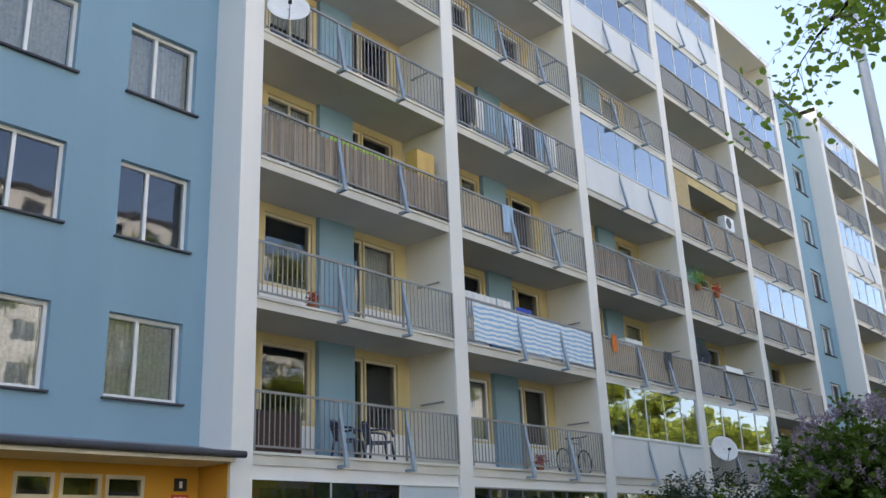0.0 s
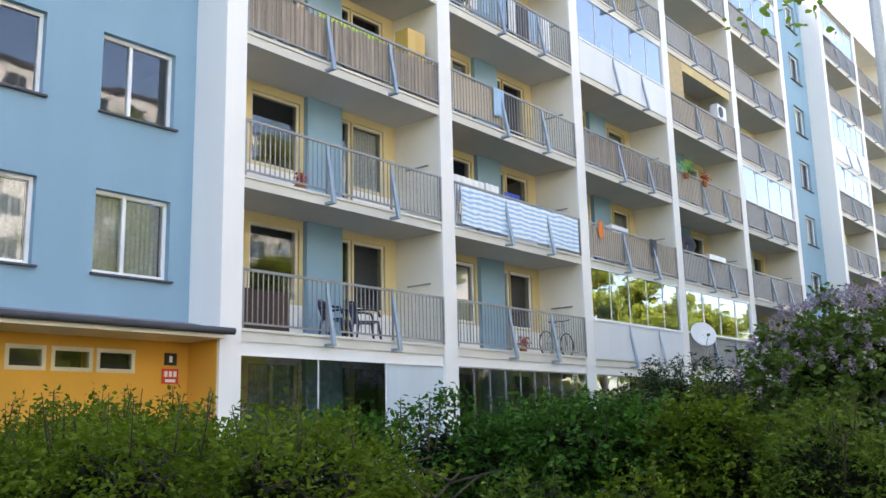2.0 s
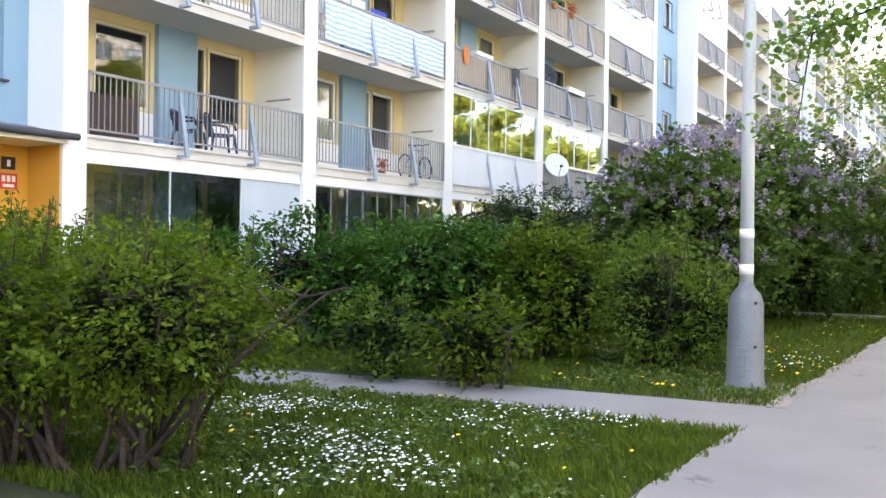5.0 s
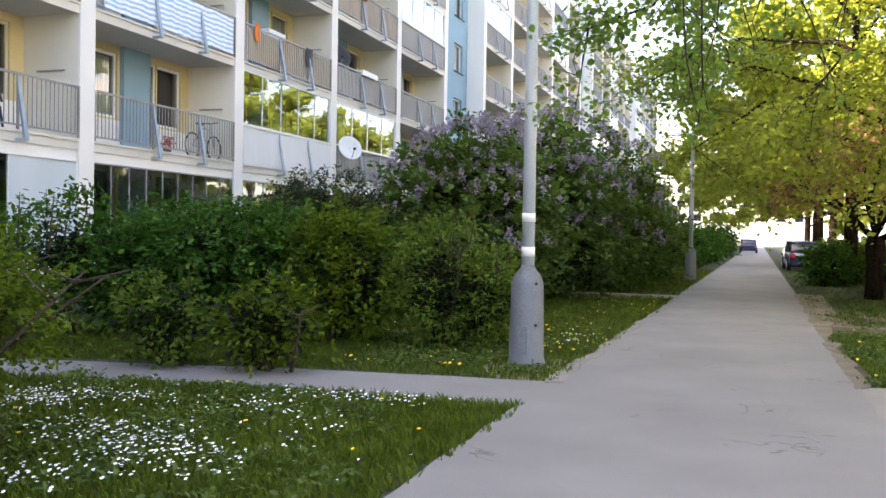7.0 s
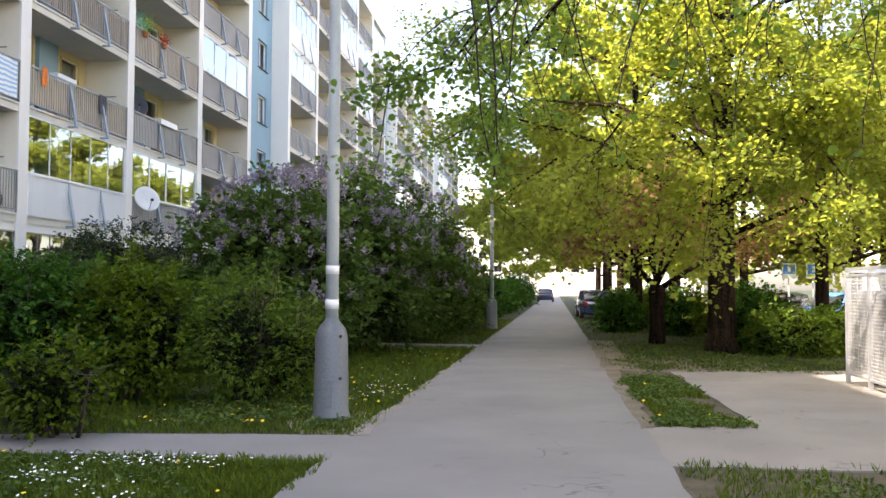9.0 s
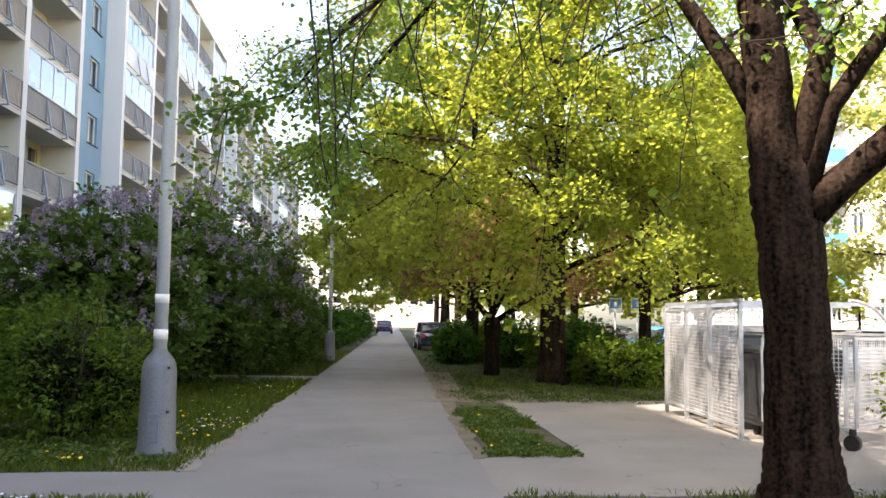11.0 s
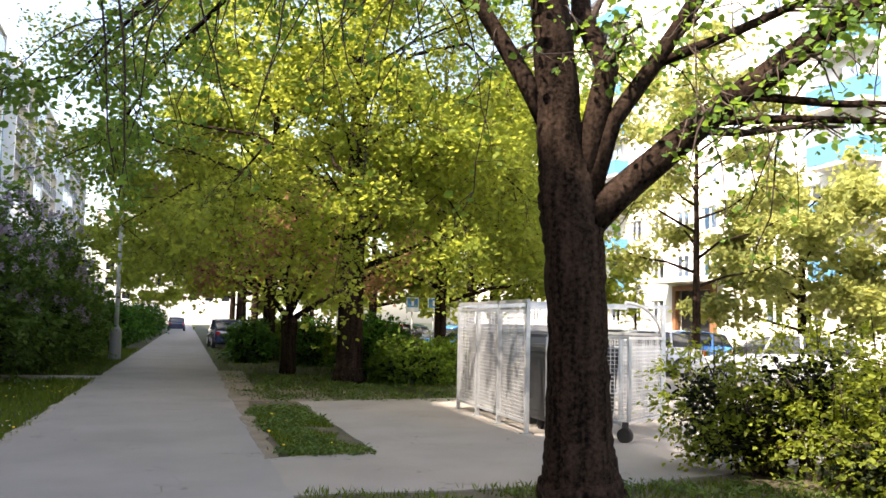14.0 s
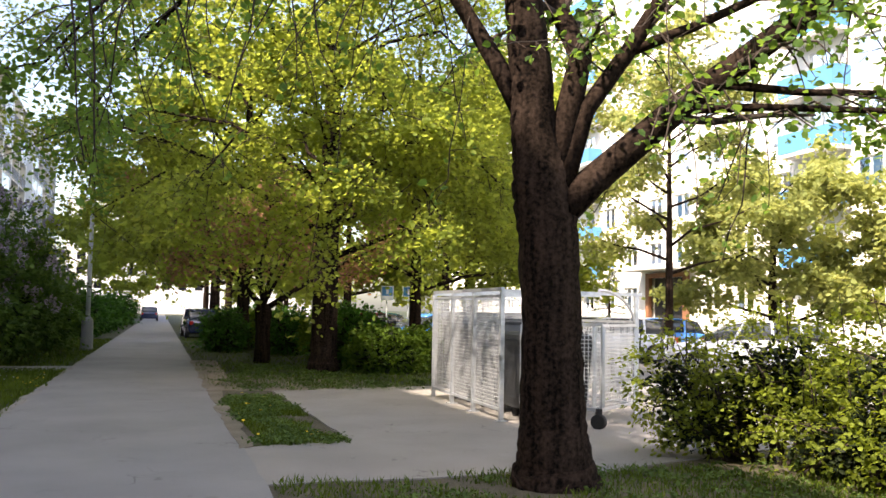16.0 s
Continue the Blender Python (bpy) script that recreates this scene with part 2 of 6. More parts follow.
def sheet(name, outline, z, mat, label, category="path", wobble=0.0, thick=0.02, seed=1):
    """A flat slab with an outline that may wander a little, its top at z."""
    rnd = random.Random(seed)
    pts = []
    for (a, b) in zip(outline, outline[1:] + outline[:1]):
        n = max(1, int(math.dist(a, b) / 0.35)) if wobble else 1
        for k in range(n):
            u = k / n
            pts.append((a[0] + (b[0] - a[0]) * u + rnd.uniform(-wobble, wobble), a[1] + (b[1] - a[1]) * u + rnd.uniform(-wobble, wobble)))
    s = Shape()
    s.poly([(x, y, z) for x, y in pts])
    for (a, b) in zip(pts, pts[1:] + pts[:1]):
        s.poly([(a[0], a[1], z), (a[0], a[1], z - thick), (b[0], b[1], z - thick), (b[0], b[1], z)])
    return tagged(part(name, s, mat), label, category, kind="structure")


def left_edge(y):
    return -2.05 + 0.023 * y


def right_edge(y):
    return 1.02 + 0.019 * y


ys = [-40, 0, 5, 8, 12, 16, 20, 25, 30, 40, 60, 100, 170]
sheet("pavement", [(left_edge(y), y) for y in ys] + [(right_edge(y), y) for y in reversed(ys)], 0.03, ASPHALT, "worn grey asphalt footpath running along the building", "footpath", wobble=0.018)
sheet("side_path", [(left_edge(8) + 0.05, 7.95), (left_edge(9.4) + 0.05, 9.4), (-4.4, 9.15), (-8, 8.4), (-13, 7.0), (-13, 5.6), (-8, 7.2), (-4.4, 8.0)], 0.024, ASPHALT, "narrow asphalt path branching toward the entrance", "footpath", wobble=0.018, seed=2)
sheet("second_side_path", [(left_edge(23.2) + 0.05, 23.2), (left_edge(24.6) + 0.05, 24.6), (-6, 24.9), (-13, 25), (-13, 23.6), (-6, 23.4)], 0.024, ASPHALT, "second narrow path branching toward the building", "footpath", wobble=0.018, seed=3)
sheet("bin_yard", [(2.5, 17.3), (2.5, 10.8), (1.12, 10.3), (1.05, 8.15), (2.6, 8.15), (3.6, 8.25), (4.6, 8.1), (5.6, 8.5), (9, 9.6), (9, 18.0), (5.6, 18.0)], 0.022, PAVING, "pale concrete yard with crumbling edges for waste bins", "paving", wobble=0.03, seed=4)
sheet("parking_lot", [(9.5, -20), (9.5, 140), (24, 140), (24, -20)], 0.012, ASPHALT, "asphalt car park beyond the hedge", "car park", seed=5)

# ---- apartment building ----
FX, BACKX, BLUEX = -13.02, -14.45, -13.92    # fronts of the balconies, their back wall, the blue wall
W, FLOOR, Z1, ROOFZ = 6.047, 2.8, 3.346, 23.35
PIER = 0.46


def window(parent, x, y0, z0, y1, z1, frame_mat, parts=(0.0, 1.0), curtain="", depth=0.10, pane_mat=None, sill=False):
    """A window facing +x in the plane x: a frame with mullions, its panes and what hangs behind."""
    s, w = Shape(), 0.065
    s.box(x - depth, y0, z0, x, y1, z0 + w)
    s.box(x - depth, y0, z1 - w, x, y1, z1)
    edges = [y0 + (y1 - y0) * p for p in parts]
    for k, y in enumerate(edges):
        a = y if k == 0 else (y - w if k == len(edges) - 1 else y - w / 2)
        s.box(x - depth, a, z0 + w, x, a + w, z1 - w)
    win = part("window", s, frame_mat, parent)
    for a, b in zip(edges, edges[1:]):
        p = Shape()
        p.poly([(x - 0.04, a + w * 0.4, z0 + w), (x - 0.04, b - w * 0.4, z0 + w), (x - 0.04, b - w * 0.4, z1 - w), (x - 0.04, a + w * 0.4, z1 - w)])
        part("pane", p, pane_mat or PANE, win)
    if curtain:
        c, n = Shape(), max(4, int((y1 - y0) / 0.05))
        low = z0 + w if curtain == "full" else z0 + (z1 - z0) * 0.45
        yy = [y0 + w + (y1 - y0 - 2 * w) * k / n for k in range(n + 1)]
        for k in range(n):
            xa, xb = x - 0.14 - 0.02 * (k % 2), x - 0.14 - 0.02 * ((k + 1) % 2)
            c.poly([(xa, yy[k], low), (xb, yy[k + 1], low), (xb, yy[k + 1], z1 - w), (xa, yy[k], z1 - w)])
        part("curtain", c, CURTAIN, win)
    if sill:
        q = Shape()
        q.box(x - 0.02, y0 - 0.04, z0 - 0.05, x + 0.20, y1 + 0.06, z0 - 0.015)
        part("window_sill", q, ROOFING if sill == "dark" else PVC, win)
    return win


def holed_wall(x0, x1, y0, y1, z0, z1, holes):
    """A wall across x0..x1 with rectangular holes (ya, za, yb, zb) through it."""
    s = Shape()
    s.weld = True
    cy = sorted({y0, y1, *[h[0] for h in holes], *[h[2] for h in holes]})
    cz = sorted({z0, z1, *[h[1] for h in holes], *[h[3] for h in holes]})
    for a, b in zip(cy, cy[1:]):
        for c, d in zip(cz, cz[1:]):
            my, mz = (a + b) / 2, (c + d) / 2
            if not any(h[0] < my < h[2] and h[1] < mz < h[3] for h in holes):
                s.box(x0, a, c, x1, b, d)
    return s


FROST = material("frosted_film_glass", (0.55, 0.62, 0.66), 0.25, vary=0.06, scale=2.0, streak=True, bump=0)
BAR_MESH = Shape().box(-0.008, -0.008, 0, 0.008, 0.008, 0.92).mesh("bar", STEEL)


def brace_shape():
    s = Shape()
    s.hexa([(-0.02, -0.035, 0.80), (0.03, -0.035, 0.80), (0.03, 0.035, 0.80), (-0.02, 0.035, 0.80), (-0.02, -0.03, 1.06), (0.0, -0.03, 1.06), (0.0, 0.03, 1.06), (-0.02, 0.03, 1.06)])
    s.hexa([(0.16, -0.045, -0.20), (0.22, -0.045, -0.20), (0.22, 0.045, -0.20), (0.16, 0.045, -0.20), (-0.02, -0.035, 0.80), (0.03, -0.035, 0.80), (0.03, 0.035, 0.80), (-0.02, 0.035, 0.80)])
    s.box(-0.04, -0.045, -0.24, 0.22, 0.045, -0.19)
    return s.mesh("brace", BRACE)


BRACE_MESH = brace_shape()


def railing(parent, y0, y1, z, infill="bars", single=False, seed=0):
    """A balcony railing between two piers, its foot at z."""
    rnd = random.Random(seed)
    s, x = Shape(), FX + 0.02
    s.box(x - 0.02, y0, z + 1.03, x + 0.025, y1, z + 1.075)
    s.box(x - 0.015, y0, z + 0.07, x + 0.015, y1, z + 0.105)
    for y in (y0 + 0.02, y0 + (y1 - y0) * 0.365, y0 + (y1 - y0) * 0.70, y1 - 0.02):
        s.box(x - 0.02, y - 0.02, z, x + 0.02, y + 0.02, z + 1.04)
    n = int((y1 - y0) / 0.118)
    yy = [y0 + (y1 - y0) * k / n for k in range(1, n)]
    rail = part("balcony_railing", s, STEEL, parent)
    if not single:
        q = Shape()
        for y in yy:
            q.box(x - 0.008, y - 0.008, z + 0.1, x + 0.008, y + 0.008, z + 1.03)
        tagged(part("barwork", q, STEEL, rail), kind="stuff")
    if single:
        for y in yy:
            part("bar", BAR_MESH, STEEL, rail, at=pose(x, y, z + 0.105))
    for u in (0.365, 0.70):
        part("brace", BRACE_MESH, BRACE, rail, at=pose(x + 0.01, y0 + (y1 - y0) * u, z + 0.02))
    if infill in ("reed", "cloth", "tan", "grey", "white", "half"):
        xi = x + 0.035 if infill == "cloth" else x - 0.05
        p, panels = Shape(), []
        if infill == "reed":
            y = y0 + 0.03
            while y < y1 - 0.05:
                w = rnd.uniform(0.025, 0.06)
                t = z + 1.0 + rnd.uniform(-0.07, 0.02)
                p.box(xi - 0.008, y, z + 0.06 + rnd.uniform(0, 0.03), xi + rnd.uniform(0.0, 0.012), y + w - 0.002, t)
                y += w
        elif infill == "cloth":
            m = 90
            for k in range(m):
                a, b = y0 + 0.25 + (y1 - y0 - 0.4) * k / m, y0 + 0.25 + (y1 - y0 - 0.4) * (k + 1) / m
                xa, xb = (xi + 0.014 * math.sin(q * 0.35) + 0.008 * math.sin(q * 1.1) for q in (k, k + 1))
                p.poly([(xa, a, z + 0.06), (xb, b, z + 0.06), (xb, b, z + 1.0), (xa, a, z + 1.0)])
        else:
            ends = (0.0, 0.365, 0.70, 1.0)
            for k in range(1 if infill == "half" else 3):
                a, b = y0 + (y1 - y0) * ends[k] + 0.04, y0 + (y1 - y0) * ends[k + 1] - 0.03
                q = Shape()
                q.box(xi - 0.012, a, z + 0.08 + rnd.uniform(0, 0.02), xi + 0.012, b, z + 1.0 + rnd.uniform(-0.02, 0.02))
                panels.append(q)
        mat = {"reed": REED, "cloth": STRIPED, "tan": TANPANEL, "half": TANPANEL, "grey": GREYPANEL, "white": WHITEPANEL}[infill]
        words = {"reed": "weathered grey-brown reed screen", "cloth": "blue and white striped cloth screen", "tan": "tan mat screen", "half": "tan mat over one third", "grey": "grey sheet panels", "white": "white sheet"}[infill]
        for q in panels or [p]:
            tagged(part("infill_panel", q, mat, rail, words), kind="stuff" if infill == "reed" else "")
    return rail


def parapet(parent, y0, y1, z, mat):
    """A solid sheet-clad balcony front with its braces."""
    s, x = Shape(), FX + 0.02
    s.box(x - 0.03, y0, z - 0.02, x + 0.02, y1, z + 1.02)
    s.box(x - 0.05, y0, z + 1.02, x + 0.045, y1, z + 1.075)
    rail = part("balcony_front", s, mat, parent)
    for u in (0.365, 0.70):
        part("brace", BRACE_MESH, BRACE, rail, at=pose(x + 0.02, y0 + (y1 - y0) * u, z + 0.02))
    return rail


def glazing(parent, y0, y1, z0, z1, panels=6, frames=PVC, skip=(), thin=False, frosted=()):
    """Sliding glass above a balcony front."""
    x, s, w = FX - 0.03, Shape(), 0.03 if thin else 0.06
    s.box(x - 0.03, y0, z0, x + 0.03, y1, z0 + w)
    s.box(x - 0.03, y0, z1 - w, x + 0.03, y1, z1)
    step = (y1 - y0) / panels
    for k in range(panels + 1):
        ww = w if k in (0, panels) else (0.012 if thin else 0.05)
        y = y0 + step * k - ww / 2
        s.box(x - 0.02, max(y0, y), z0 + w, x + 0.02, min(y1, y + ww), z1 - w)
    gl = part("balcony_glazing", s, frames, parent)
    for k in range(panels):
        if k in skip:
            continue
        p = Shape()
        p.poly([(x, y0 + step * k, z0 + w), (x, y0 + step * (k + 1), z0 + w), (x, y0 + step * (k + 1), z1 - w), (x, y0 + step * k, z1 - w)])
        part("pane", p, FROST if k in frosted else GLAZE, gl)
    return gl


def striped_material():
    m = material("striped_cloth", (0.7, 0.74, 0.8), 0.9, vary=0.05, scale=5)
    t, b = m.node_tree, m.node_tree.nodes["Principled BSDF"]
    co, wv = t.nodes.new("ShaderNodeTexCoord"), t.nodes.new("ShaderNodeTexWave")
    wv.bands_direction = "Z"
    wv.inputs["Scale"].default_value, wv.inputs["Distortion"].default_value, wv.inputs["Detail Scale"].default_value = 2.6, 4.0, 0.8
    t.links.new(co.outputs["Object"], wv.inputs["Vector"])
    ra, mix = t.nodes.new("ShaderNodeValToRGB"), t.nodes.new("ShaderNodeMix")
    ra.color_ramp.elements[0].position, ra.color_ramp.elements[1].position = 0.50, 0.62
    mix.data_type = "RGBA"
    mix.inputs[6].default_value, mix.inputs[7].default_value = (0.80, 0.82, 0.84, 1), (0.30, 0.52, 0.74, 1)
    t.links.new(wv.outputs["Fac"], ra.inputs[0])
    t.links.new(ra.outputs[0], mix.inputs[0])
    t.links.new(mix.outputs[2], b.inputs["Base Color"])
    return m


STRIPED = striped_material()
# bay by bay, floors 1 to 7: the front, and what glass stands over it
FRONTS = {
    1: ["bars", "bars", "reed", "bars", "bars", "bars", "grey"],
    2: ["bars", "cloth", "half", "bars", "bars", "bars", "bars"],
    3: ["WHITE+", "tan", "reed", "WHITE+", "bars", "WHITE+", "grey"],
    4: ["grey+", "grey", "tan", "tan", "grey", "grey+", "WHITE+"],
    5: ["tan", "grey", "grey+", "grey", "grey", "grey+", "grey"],
}


def block(y_start, name, fronts, detailed):
    """Five bays of balconies on eight storeys, with the blue stair wall before them."""
    b = empty(name, "eight-storey panel apartment block with cream balconies and blue walls", "apartment building", (0, 0, 0), "apartment blocks in a row")
    rnd = random.Random(int(y_start))
    piers = [y_start + PIER / 2 + W * k for k in range(6)]
    # end wall that faces along the path, piers and cross walls
    for k, y in enumerate(piers):
        s = Shape()
        s.box(FX - 0.02 if k else FX, y - PIER / 2, 0, FX + 0.03, y + PIER / 2, ROOFZ)
        part("pier", s, WHITE, b)
        s = Shape()
        s.box(BACKX if k else BLUEX - 0.5, y - PIER / 2 + (0.012 if k else 0), 0, FX - (0.02 if k else 0), y + (0.0 if k else PIER / 2), ROOFZ - 0.02)
        part("cross_wall", s, CREAM if k else WHITE, b)
        if detailed and k:
            for f in range(0, 8):
                r = Shape()
                z = Z1 + FLOOR * (f - 1) + 1.45
                r.bar((FX - 0.35, y - PIER / 2 - 0.01, z), (FX - 1.05, y - PIER / 2 - 0.01, z), 0.035, 0.035)
                part("line_rod", r, STEEL, b)
    # floors
    for f in range(1, 8):
        z = Z1 + FLOOR * (f - 1)
        s = Shape()
        s.box(BACKX, piers[0] + PIER / 2, z - 0.19, FX - 0.03, piers[5] + PIER / 2 - 0.02, z)
        part("balcony_slab", s, SOFFIT, b)
        for k in range(5):
            e = Shape()
            a, c = piers[k] + PIER / 2, piers[k + 1] - PIER / 2
            e.box(FX - 0.03, a, z - 0.20, FX + 0.0, c, z + 0.005)
            e.box(FX - 0.03, a, z - 0.02, FX + 0.035, c, z + 0.03)
            part("fascia", e, FASCIA, b)
            if f == 1:
                e = Shape()
                e.box(FX - 0.2, a, z - 0.42, FX - 0.03, c, z - 0.20)
                part("beam", e, WHITE, b)
    s = Shape()
    s.box(BACKX - 0.4, y_start, ROOFZ - 0.26, FX + 0.05, piers[5] + PIER / 2, ROOFZ)
    part("roof_edge", s, WHITE, b)
    s = Shape()
    s.box(BACKX - 11.5, y_start - 6.6, ROOFZ - 0.1, BACKX - 0.4, piers[5] + PIER / 2, ROOFZ - 0.02)
    part("roof", s, ROOFING, b)
    # back walls with their openings
    holes, blues = [], []
    for k in range(5):
        y = piers[k]
        for f in range(0, 8):
            z = Z1 + FLOOR * (f - 1)
            holes += [(y + 1.50, z + 0.85, y + 2.82, z + 2.42), (y + 4.00, z + 0.08, y + 4.38, z + 2.42), (y + 4.42, z + 0.85, y + 5.45, z + 2.42)]
    part("back_wall", holed_wall(BACKX - 0.25, BACKX, piers[0], piers[5], 0, ROOFZ - 0.26, holes), YELLOW, b)
    for k in range(5):
        s = Shape()
        s.box(BACKX, piers[k] + 2.92, 0.3, BACKX + 0.13, piers[k] + 3.96, ROOFZ - 0.26)
        part("blue_panel", s, BLUE, b)
        for f in range(0, 8):
            y, z = piers[k], Z1 + FLOOR * (f - 1)
            for (a, c) in ((0.13, 2.917), (4.40, W - 0.26)):
                q = Shape()
                q.box(BACKX, y + a, z, BACKX + 0.02, y + c, z + 0.80)
                part("low_wall", q, WHITE, b)
            fm = PVC if rnd.random() < 0.45 else WOODFRAME
            cu = rnd.choice(["", "", "full", "top"])
            window(b, BACKX - 0.05, y + 1.50, z + 0.85, y + 2.82, z + 2.42, fm, (0, 0.5, 1) if rnd.random() < 0.3 else (0, 1), cu)
            window(b, BACKX - 0.05, y + 4.00, z + 0.08, y + 4.38, z + 2.42, fm)
            window(b, BACKX - 0.05, y + 4.42, z + 0.85, y + 5.45, z + 2.42, fm, (0, 1), rnd.choice(["", "", "full"]))
    # plain room shells behind the windows, dimness painted on
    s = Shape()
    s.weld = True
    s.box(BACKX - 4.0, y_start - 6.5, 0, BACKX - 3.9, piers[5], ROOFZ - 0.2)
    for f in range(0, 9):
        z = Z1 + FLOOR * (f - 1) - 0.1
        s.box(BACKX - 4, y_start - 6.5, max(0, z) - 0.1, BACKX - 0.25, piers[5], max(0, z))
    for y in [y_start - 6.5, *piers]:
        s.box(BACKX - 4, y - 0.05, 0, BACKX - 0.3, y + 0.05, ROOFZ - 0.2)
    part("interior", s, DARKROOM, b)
    # balcony fronts
    for k in range(5):
        a, c = piers[k] + PIER / 2, piers[k + 1] - PIER / 2
        for f in range(1, 8):
            z = Z1 + FLOOR * (f - 1)
            kind = fronts[k + 1][f - 1] if fronts else rnd.choice(["grey", "grey", "tan", "bars", "grey", "grey+", "WHITE+"])
            over = kind.endswith("+")
            kind = kind.rstrip("+")
            if kind == "WHITE":
                parapet(b, a, c, z + 0.03, WHITEPANEL)
            else:
                railing(b, a, c, z + 0.03, kind, detailed and k < 2 and f < 5, seed=k * 10 + f)
            if over:
                glazing(b, a, c, z + 1.11, z + FLOOR - 0.2, 5 if kind == "WHITE" else 4, PVC, thin=kind == "WHITE")
        if detailed:
            s = Shape()
            s.box(FX - 0.12, a, 0, FX - 0.02, c, 0.95)
            part("plinth_wall", s, WHITE, b)
            glazing(b, a, c, 0.95, Z1 - 0.42, 9 if k else 3, PVC if k == 0 else STEEL, thin=True, frosted=() if k else (2,))
    # blue stair wall
    y0, y1 = y_start - 6.5, y_start - 0.001
    cols = ((y_start - 1.17, 1.44), (y_start - 3.62, 1.44), (y_start - 9.0, 1.5)) if detailed else ((y_start - 1.6, 1.5),)
    holes = []
    for f in range(1, 8):
        z = Z1 + FLOOR * (f - 1) + 0.88
        for (c, w) in cols:
            holes.append((c - w / 2, z, c + w / 2, z + 1.43))
    base = 3.5 if detailed else 0
    part("blue_wall", holed_wall(BLUEX - 0.3, BLUEX, y0 - (9 if detailed else 0), y1, base, ROOFZ - 0.25, holes), BLUE, b)
    for h in holes:
        window(b, BLUEX - 0.12, h[0], h[1], h[2], h[3], PVC, (0, 0.42, 1), "full" if int((h[1] - Z1) / FLOOR) % 2 == 0 else "", sill="dark")
    s = Shape()
    s.box(BLUEX - 0.4, y0 - (9 if detailed else 0), ROOFZ - 0.25, BLUEX + 0.06, y1, ROOFZ - 0.02)
    part("roof_edge", s, ROOFING, b)
    return b


def entrance(parent, y1):
    """The ochre entrance storey under a low canopy roof, with its strip of small windows."""
    holes = [(y1 - 3.20, 2.62, y1 - 2.64, 2.93), (y1 - 2.48, 2.62, y1 - 1.86, 2.93), (y1 - 1.72, 2.62, y1 - 1.10, 2.93)]
    part("entrance_wall", holed_wall(BLUEX - 0.25, BLUEX + 0.05, y1 - 15, y1, 0, 3.15, holes), OCHRE, parent)
    s = Shape()
    s.box(BLUEX + 0.05, y1 - 0.02, 0, FX - 0.03, y1 - 0.003, 3.15)
    part("return_wall", s, OCHRE, parent)
    for k, h in enumerate(holes):
        window(parent, BLUEX + 0.06, h[0] - 0.04, h[1] - 0.04, h[2] + 0.04, h[3] + 0.04, WOODFRAME)
        if k != 1:
            q = Shape()
            q.hexa([(BLUEX + 0.04, h[0] + 0.05, 2.62), (BLUEX + 0.06, h[0] + 0.05, 2.62), (BLUEX + 0.06, h[2] - 0.05, 2.62), (BLUEX + 0.04, h[2] - 0.05, 2.62), (BLUEX - 0.08, h[0] + 0.05, 2.9), (BLUEX - 0.06, h[0] + 0.05, 2.9), (BLUEX - 0.06, h[2] - 0.05, 2.9), (BLUEX - 0.08, h[2] - 0.05, 2.9)])
            part("tilted_sash", q, CABLE, parent)
    s = Shape()
    s.box(BLUEX, y1 - 15, 3.15, FX + 0.20, y1 - 0.02, 3.24)
    part("canopy", s, CREAM, parent)
    s = Shape()
    s.hexa([(BLUEX, y1 - 15, 3.24), (FX + 0.22, y1 - 15, 3.24), (FX + 0.22, y1 - 0.0, 3.24), (BLUEX, y1 - 0.0, 3.24), (BLUEX, y1 - 15, 3.52), (FX + 0.20, y1 - 15, 3.30), (FX + 0.20, y1 - 0.0, 3.30), (BLUEX, y1 - 0.0, 3.52)])
    part("canopy_roof", s, LEADROOF, parent)
    s = Shape()
    s.tube([(FX + 0.27, y1 - 15, 3.27), (FX + 0.27, y1 + 0.12, 3.27)], [0.06, 0.06], 10)
    part("gutter", s, ROOFING, parent)


LEADROOF = material("grey_canopy_roofing", (0.20, 0.20, 0.22), 0.7, vary=0.2, scale=2.0, grain=50)
Y0 = 9.478
entrance(block(Y0, "apartment_building", FRONTS, True), Y0)
# block -1 is never in view: added to keep sun off the camera's end
for k in (-1, 1, 2, 3):
    block(Y0 + 36.9 * k, "apartment_building", None, False)

# ---- street lamp posts ----
def ring_shape(profile, sides=20):
    s = Shape()
    s.tube([(0, 0, z) for r, z in profile], [r for r, z in profile], sides)
    return s


POSTMAT = material("painted_post_steel", (0.46, 0.50, 0.52), 0.5, 0.2, vary=0.12, scale=2.5, grain=60, streak=True)
POSTBASE = material("grey_cast_base", (0.135, 0.15, 0.165), 0.55, 0.15, vary=0.2, scale=3.0, grain=50, streak=True)


def street_lamp(x, y):
    e = empty("street_lamp", "tall grey steel street lamp post on a bulky cylindrical base", "street lamp", (x, y, 0), "lamp posts along the path")
    part("base", ring_shape([(0.225, 0.0), (0.222, 0.08), (0.205, 0.12), (0.20, 0.55), (0.195, 0.60), (0.19, 0.98), (0.16, 1.08), (0.085, 1.17), (0.08, 1.2)]), POSTBASE, e)
    part("pole", ring_shape([(0.075, 1.15), (0.072, 3.0), (0.062, 6.0), (0.05, 9.5)], 14), POSTMAT, e)
    return e


lamp = street_lamp(-2.36, 10.45)
for z, h in ((1.36, 0.11), (1.76, 0.10)):
    s = Shape()
    s.tube([(0, 0, z - h / 2), (0, 0, z + h / 2)], [0.079, 0.079], 14)
    part("sticker", s, PVC, lamp, "torn white paper sticker")
for z in (0.5, 0.98):
    part("screw_head", Shape().box(0.13, -0.19, z, 0.16, -0.16, z + 0.03), CABLE, lamp)
